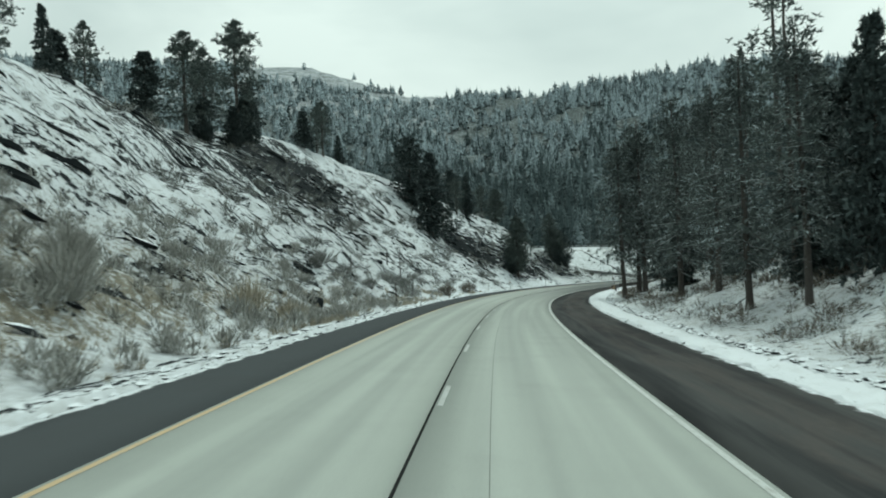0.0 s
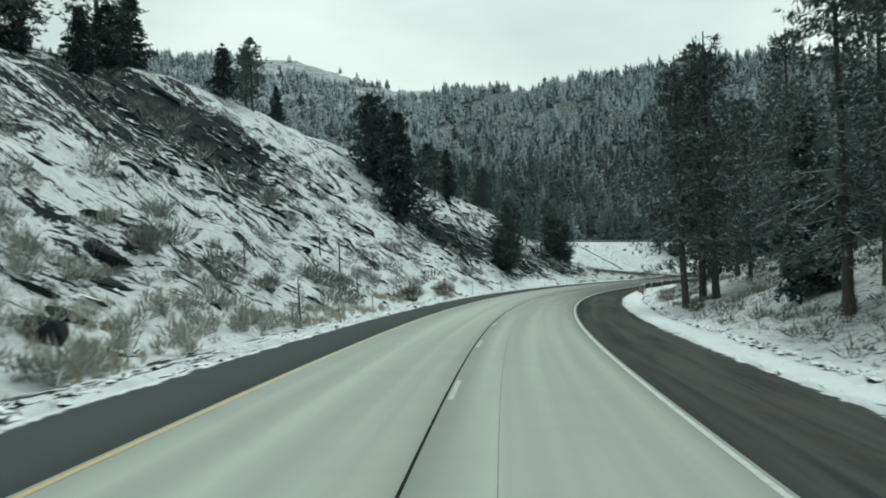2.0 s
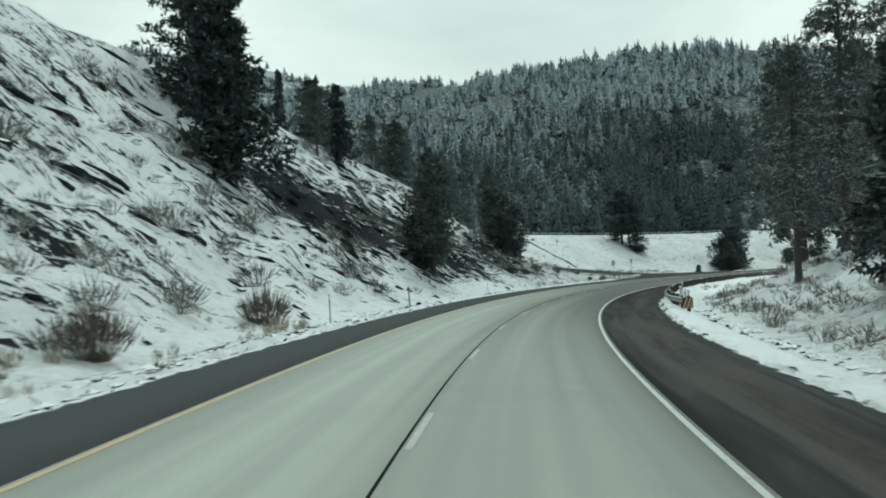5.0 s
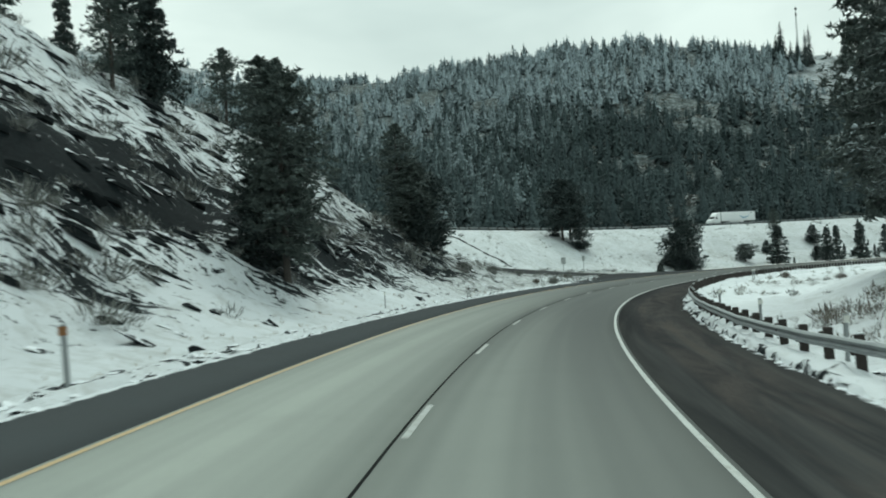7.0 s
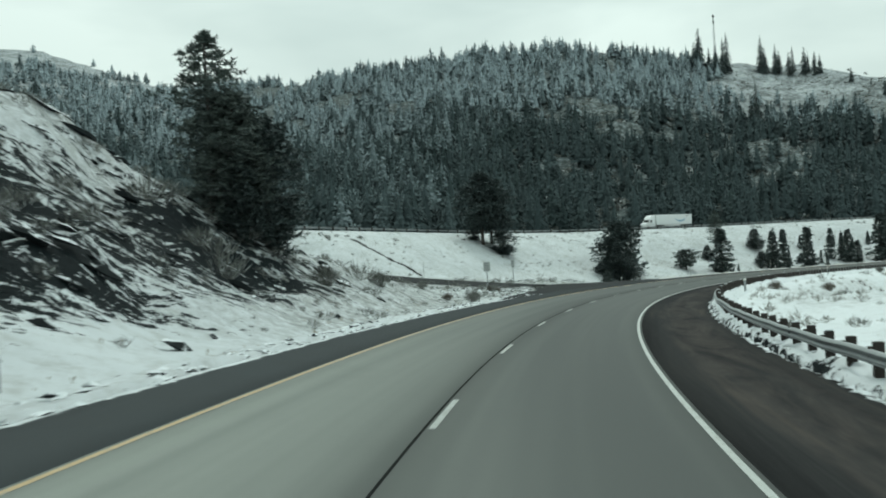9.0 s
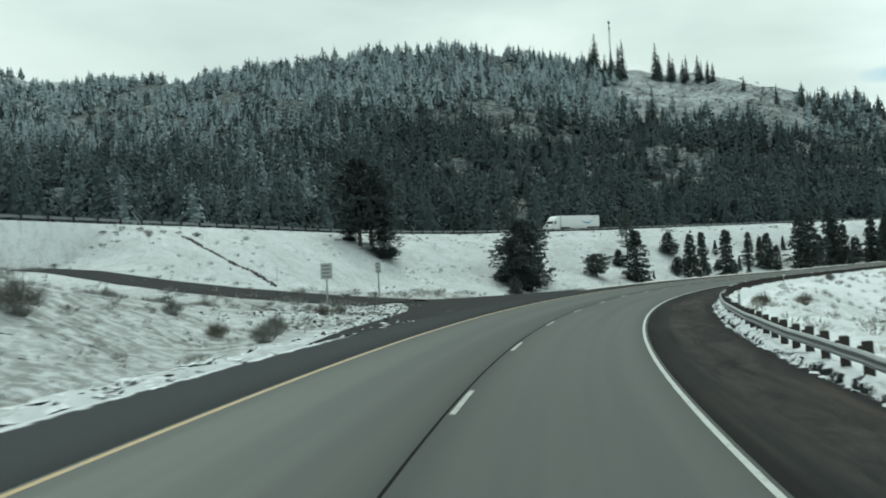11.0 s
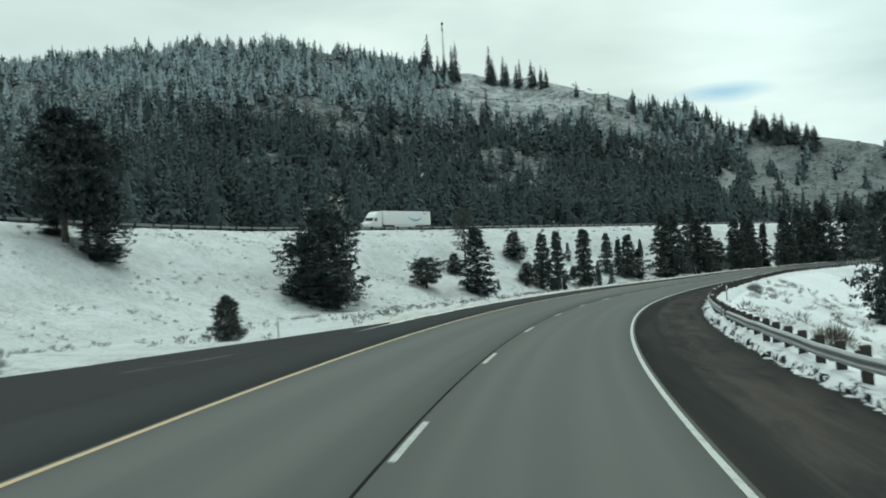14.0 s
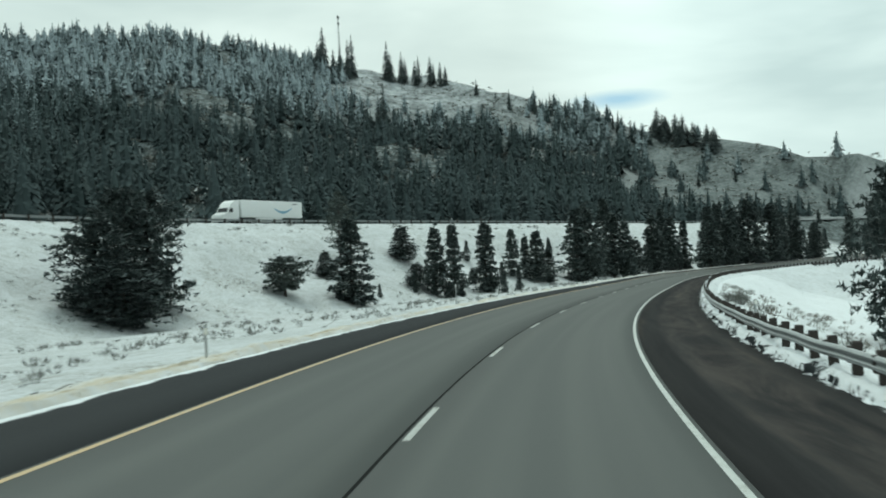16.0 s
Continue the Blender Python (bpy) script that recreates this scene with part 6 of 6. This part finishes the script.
def sweep_rail(name, line, out, parent, z=0.0, scale=1.0, label=""):
    """A corrugated steel beam along a line of points; out: unit vectors towards the traffic."""
    prof = [(a * scale, b * scale) for a, b in WAVE] + [(a * scale - 0.012, b * scale) for a, b in WAVE[::-1]]
    m, n = len(prof), len(line)
    V = np.concatenate([np.c_[line[:, :2] + out * a, line[:, 2] + z + b] for a, b in prof]).reshape(m, n, 3).transpose(1, 0, 2).reshape(-1, 3)
    F = [(i * m + j, i * m + (j + 1) % m, (i + 1) * m + (j + 1) % m, (i + 1) * m + j) for i in range(n - 1) for j in range(m)]
    F += [tuple(range(m)), tuple((n - 1) * m + j for j in range(m - 1, -1, -1))]
    return part(name, mesh_of(name, V, F, ZINC, False), ZINC, parent, label)


def rail_off(s):
    return 7.75 + 1.0 * np.exp(-(s - 140.2) / 5.0)


def near_rail():
    g = thing("guardrail", Matrix(), "galvanised steel guardrail on dark timber posts in the snow", "guardrail")
    s = np.arange(140.2, 560, 0.95)
    p = on_road(s, rail_off(s))
    # knocked a little out of line here and there
    p[:, 2] = road_z(s) - 7.0 * BANK + 0.025 * wobble(s, 0 * s, 9, 101) - 0.09 * np.exp(-((s - 289) / 1.6) ** 2) - 0.06 * np.exp(-((s - 212) / 1.5) ** 2)
    p[:, :2] += (0.035 * wobble(s, 0 * s, 11, 102) + 0.10 * np.exp(-((s - 289) / 2.0) ** 2))[:, None] * np.stack([np.cos(np.interp(s, ARC, RT)), -np.sin(np.interp(s, ARC, RT))], -1)
    t = np.interp(s, ARC, RT)
    out = np.stack([-np.cos(t), np.sin(t)], -1)
    sweep_rail("rail", p, out, g, 0.56, 0.95, "corrugated steel beam")
    post = box(bmesh.new(), -0.08, 0.08, -0.1, 0.1, -0.9, 0.83, 0.012)
    block = box(bmesh.new(), -0.075, 0.075, -0.19, 0.0, 0.40, 0.74, 0.01)
    cap = box(bmesh.new(), -0.075, 0.075, -0.09, 0.09, 0.826, 0.87, 0.02)
    mp = [bpy.data.meshes.new(n) for n in ("post", "spacer", "snow_cap")]
    for me, bm, mt in zip(mp, (post, block, cap), (POST, POST, SNOWCAP)):
        bm.to_mesh(me)
        bm.free()
        me.materials.append(mt)
    r = random.Random(3)
    for i, q in enumerate(np.arange(141.6, 556, 1.905)):
        o = float(rail_off(q)) + 0.20
        w = on_road(q, o)
        th = float(np.interp(q, ARC, RT))
        m = Matrix.Translation((w[0], w[1], road_z(q) - 7.0 * BANK + r.uniform(-0.03, 0.02))) @ pose(0, 0, 0, r.uniform(-2, 2), r.uniform(-2, 2), -math.degrees(th) + 90 + r.uniform(-3, 3)) @ pose(0, 0, 0, 0, 0, 180)
        b = part("post", mp[0], POST, g)
        b.matrix_world = m
        k = part("spacer", mp[1], POST, b)
        if r.random() < 0.35:
            part("snow_cap", mp[2], SNOWCAP, b, "snow resting on the post")
    # the striped end panel
    w = on_road(139.9, 8.55)
    th = float(np.interp(139.9, ARC, RT))
    m = Matrix.Translation((w[0], w[1], road_z(139.9) - 7.0 * BANK)) @ pose(0, 0, 0, 0, 0, -math.degrees(th))
    pan = part("end_panel", box(bmesh.new(), -0.28, 0.28, -0.03, 0.03, 0.2, 0.78, 0.01), POST, g, "striped end marker panel, black and faded orange")
    pan.matrix_world = m
    for i in range(3):
        bm = bmesh.new()
        x = -0.28 + 0.19 * i
        vs = [bm.verts.new(v) for v in ((x, -0.035, 0.21), (x + 0.1, -0.035, 0.21), (min(x + 0.32, 0.275), -0.035, 0.77), (min(x + 0.22, 0.275), -0.035, 0.77))]
        bm.faces.new(vs)
        part("stripe", bm, FADED, pan, "faded orange diagonal stripe")
    return g


near_rail()


def far_rail():
    g = thing("guardrail", Matrix(), "steel guardrail along the top of the embankment", "guardrail")
    p = EP[EP[:, 0] > -60].copy()
    v = EL[EP[:, 0] > -60]
    p[:, :2] += v * 0.8
    sweep_rail("rail", p, v, g, 0.52, 1.1)
    me = bpy.data.meshes.new("post")
    bm = box(bmesh.new(), -0.1, 0.1, -0.1, 0.1, -0.5, 0.75, 0.01)
    bm.to_mesh(me)
    bm.free()
    me.materials.append(POST)
    for q, w in zip(p, v):
        if q[0] < 520:
            part("post", me, POST, g).matrix_world = Matrix.Translation((q[0] - w[0] * 0.16, q[1] - w[1] * 0.16, q[2])) @ pose(0, 0, 0, 0, 0, math.degrees(math.atan2(w[1], w[0])))


far_rail()


# ---- signs and markers ----
def sign(x, y, plate_w, plate_h, low, face, label, bars, lean=0.0):
    t = thing("road_sign", spot(x, y, face) @ pose(0, 0, 0, 0, lean, 0), label, "sign", "signs at the crossover")
    part("post", box(bmesh.new(), -0.04, 0.04, -0.03, 0.03, -0.5, low + plate_h - 0.05, 0.008), ZINC, t, "galvanised post")
    p = part("plate", box(bmesh.new(), -plate_w / 2, plate_w / 2, -0.052, -0.034, low, low + plate_h, 0.006), SIGN_WHITE, t, "pale sign plate")
    for i in range(bars):
        z = low + plate_h * (0.16 + 0.68 * i / max(1, bars - 1))
        part("lettering_bar", box(bmesh.new(), -plate_w * 0.38, plate_w * (0.38 - 0.1 * (i % 2)), -0.058, -0.053, z - plate_h * 0.05, z + plate_h * 0.05), SIGN_BAR, p)
    return t


sign(37.1, 240.2, 0.62, 0.85, 1.75, -12, "pale rectangular sign on a steel post at the crossover", 4, 0.5)
sign(42.9, 252.6, 0.36, 0.74, 1.6, -14, "small pale narrow sign on a steel post at the crossover", 3)


def marker(x, y, h, label="thin roadside delineator post with a pale reflector", stout=0.028, top=None, lean=0.0):
    t = thing("delineator_post", spot(x, y, 0) @ pose(0, 0, 0, 0, lean, 0), label, "post", "roadside markers")
    part("stake", box(bmesh.new(), -stout, stout, -stout * 0.5, stout * 0.5, -0.3, h, 0.004), ZINC, t)
    part("reflector", box(bmesh.new(), -stout * 1.6, stout * 1.6, -stout * 0.5 - 0.012, -stout * 0.5 - 0.001, h - 0.2, h - 0.04, 0.003), top or REFLECT, t)
    return t


marker(-4.5, 74.9, 1.3)
marker(-3.9, 81.0, 1.3)
marker(1.0, 125.0, 1.3)
marker(4.2, 139.4, 1.25, "stout roadside post with a weathered orange top", 0.05, RUST, -1.5)
marker(11.6, 177.0, 0.9)
marker(33.4, 224.9, 0.4, "short stake in the snow beside the shoulder", 0.02)
marker(44, 312.5, 2.1)
marker(63.9, 276.0, 0.9)
marker(79.8, 288.9, 0.85)
marker(106.3, 316.9, 1.4)
marker(112.0, 322.5, 1.4)
marker(178.0, 377.5, 1.6)
for q in (142.2, 145.6, 156.5, 170.1, 251.5, 253.0, 322.0):
    w = on_road(q, 8.75)
    marker(float(w[0]), float(w[1]), 1.25, "pale delineator post behind the guardrail", 0.05)


# ---- radio mast on the ridge ----
def mast(x, y, h):
    t = thing("radio_mast", spot(x, y, 20), "slim steel lattice radio mast among the firs on the ridge", "mast")
    for k in range(3):
        a = k * 2.094
        part("leg", tube(bmesh.new(), (1.5 * math.cos(a), 1.5 * math.sin(a), -1), (0.5 * math.cos(a), 0.5 * math.sin(a), h), 0.22, 0.16, 5), ZINC, t)
    for i in range(18):
        z = h * i / 18
        for k in range(3):
            a, b = k * 2.094, (k + 1) * 2.094
            q, u = 1.5 - i / 18, 1.5 - (i + 1) / 18
            part("brace", tube(bmesh.new(), (q * math.cos(a), q * math.sin(a), z), (u * math.cos(b), u * math.sin(b), z + h / 18), 0.09, 0.09, 4), ZINC, t)
    for z, s in ((0.93, 1.6), (0.80, 1.3)):
        part("antenna", box(bmesh.new(), -s, s, -0.3, 0.3, h * z, h * z + 2.6, 0.1), STEEL, t)


mast(17 + 1150 * math.sin(radians(27.5)), 156 + 1150 * math.cos(radians(27.5)), 52)


# ---- the articulated lorry on the other carriageway ----
def wheel(parent, x, y, r=0.5, w=0.28):
    bm = bmesh.new()
    q = bmesh.ops.create_cone(bm, segments=20, radius1=r, radius2=r, depth=w, cap_ends=True)
    bmesh.ops.bevel(bm, geom=[e for e in bm.edges], offset=0.04, segments=1, affect="EDGES")
    bmesh.ops.transform(bm, verts=bm.verts, matrix=Matrix.Translation((x, y, r)) @ Matrix.Rotation(radians(90), 4, "X"))
    tyre = part("wheel", bm, RUBBER, parent, "black tyre")
    hub = bmesh.new()
    bmesh.ops.create_cone(hub, segments=14, radius1=r * 0.55, radius2=r * 0.5, depth=w + 0.05, cap_ends=True)
    bmesh.ops.transform(hub, verts=hub.verts, matrix=Matrix.Translation((x, y, r)) @ Matrix.Rotation(radians(90), 4, "X"))
    part("rim", hub, ZINC, tyre, "steel rim")


def lorry(m):
    """Its front points along +x; the origin lies on the road under its middle."""
    t = thing("lorry", m, "white articulated lorry with a long plain box trailer", "truck")
    tr = part("trailer", box(bmesh.new(), -11.4, 5.3, -1.29, 1.29, 1.15, 4.08, 0.05), LORRY, t, "long white box trailer")
    part("trailer_chassis", box(bmesh.new(), -10.3, 5.0, -0.55, 0.55, 0.85, 1.14, 0.02), STEEL, t)
    part("side_skirt", box(bmesh.new(), -5.6, 1.6, -1.25, -1.2, 0.42, 1.14, 0.01), LORRY, t)
    part("side_skirt", box(bmesh.new(), -5.6, 1.6, 1.2, 1.25, 0.42, 1.14, 0.01), LORRY, t)
    # curved blue stripe and small marks, as plain shapes
    for side in (-1, 1):
        bm = bmesh.new()
        ring = []
        for i in range(17):
            u = i / 16
            x = -8.4 + 5.2 * u
            z = 2.75 - 0.75 * math.sin(u * math.pi) + 0.12
            w = 0.04 + 0.16 * math.sin(u * math.pi)
            ring.append((bm.verts.new((x, side * 1.297, z - w)), bm.verts.new((x, side * 1.297, z + w))))
        for (a, b), (c, d) in zip(ring[:-1], ring[1:]):
            bm.faces.new((a, c, d, b))
        part("graphic", bm, BLUE, tr, "curved pale blue stripe")
        part("lettering_bar", box(bmesh.new(), -9.9, -8.6, side * 1.3 - 0.004, side * 1.3 + 0.004, 3.55, 3.72), STEEL, tr)
    # cab: a profile drawn out to its width, with a raked windscreen and a roof fairing
    prof = [(9.9, 0.55), (9.95, 1.25), (9.75, 1.62), (8.55, 1.92), (8.15, 2.75), (7.5, 3.55), (6.6, 3.98), (5.75, 4.02), (5.75, 0.75), (8.2, 0.6)]
    bm = bmesh.new()
    a = [bm.verts.new((x, -1.22, z)) for x, z in prof]
    b = [bm.verts.new((x, 1.22, z)) for x, z in prof]
    bm.faces.new(a)
    bm.faces.new(b[::-1])
    for i in range(len(prof)):
        j = (i + 1) % len(prof)
        bm.faces.new((a[i], b[i], b[j], a[j]))
    bmesh.ops.bevel(bm, geom=list(bm.edges), offset=0.1, segments=2, affect="EDGES")
    cab = part("cab", bm, LORRY, t, "white aerodynamic sleeper cab")
    bm = bmesh.new()
    vs = [bm.verts.new(v) for v in ((8.56, -1.02, 2.0), (8.56, 1.02, 2.0), (8.2, 0.98, 2.68), (8.2, -0.98, 2.68))]
    bm.faces.new(vs)
    bmesh.ops.translate(bm, verts=bm.verts, vec=(0.025, 0, 0.02))
    part("windscreen", bm, GLASS_DARK, cab, "dark windscreen")
    for side in (-1, 1):
        bm = bmesh.new()
        y = side * 1.235
        bm.faces.new([bm.verts.new(v) for v in ((8.3, y, 2.02), (7.35, y, 1.95), (7.35, y, 2.68), (8.0, y, 2.68))])
        part("side_window", bm, GLASS_DARK, cab, "dark side window")
        part("mirror", box(bmesh.new(), 8.15, 8.3, side * 1.5 - 0.12, side * 1.5 + 0.12, 1.95, 2.5, 0.03), STEEL, cab)
        part("headlight", box(bmesh.new(), 9.55, 9.9, side * 1.0 - 0.18, side * 1.0 + 0.18, 1.0, 1.25, 0.04), REFLECT, cab)
    part("bumper", box(bmesh.new(), 9.7, 10.05, -1.2, 1.2, 0.4, 0.8, 0.06), LORRY, cab)
    part("fuel_tank", box(bmesh.new(), 5.9, 7.2, -1.2, -0.75, 0.5, 1.05, 0.12), ZINC, t)
    part("tractor_chassis", box(bmesh.new(), 2.6, 9.2, -0.45, 0.45, 0.7, 1.0, 0.02), STEEL, t)
    for x in (8.9, 4.6, 3.3, -8.3, -9.6):
        for y in (-1.05, 1.05):
            wheel(t, x, y)
    return t


def lorry_place():
    i = int(np.argmin(np.hypot(EP[:, 0] - 138, EP[:, 1] - 418)))
    x, y = EP[i, :2] + EL[i] * 4.6
    head = math.degrees(math.atan2(-EV[i, 1], -EV[i, 0]))
    return pose(x, y, EP[i, 2] + 0.04, 0, 0, head)


lorry(lorry_place())
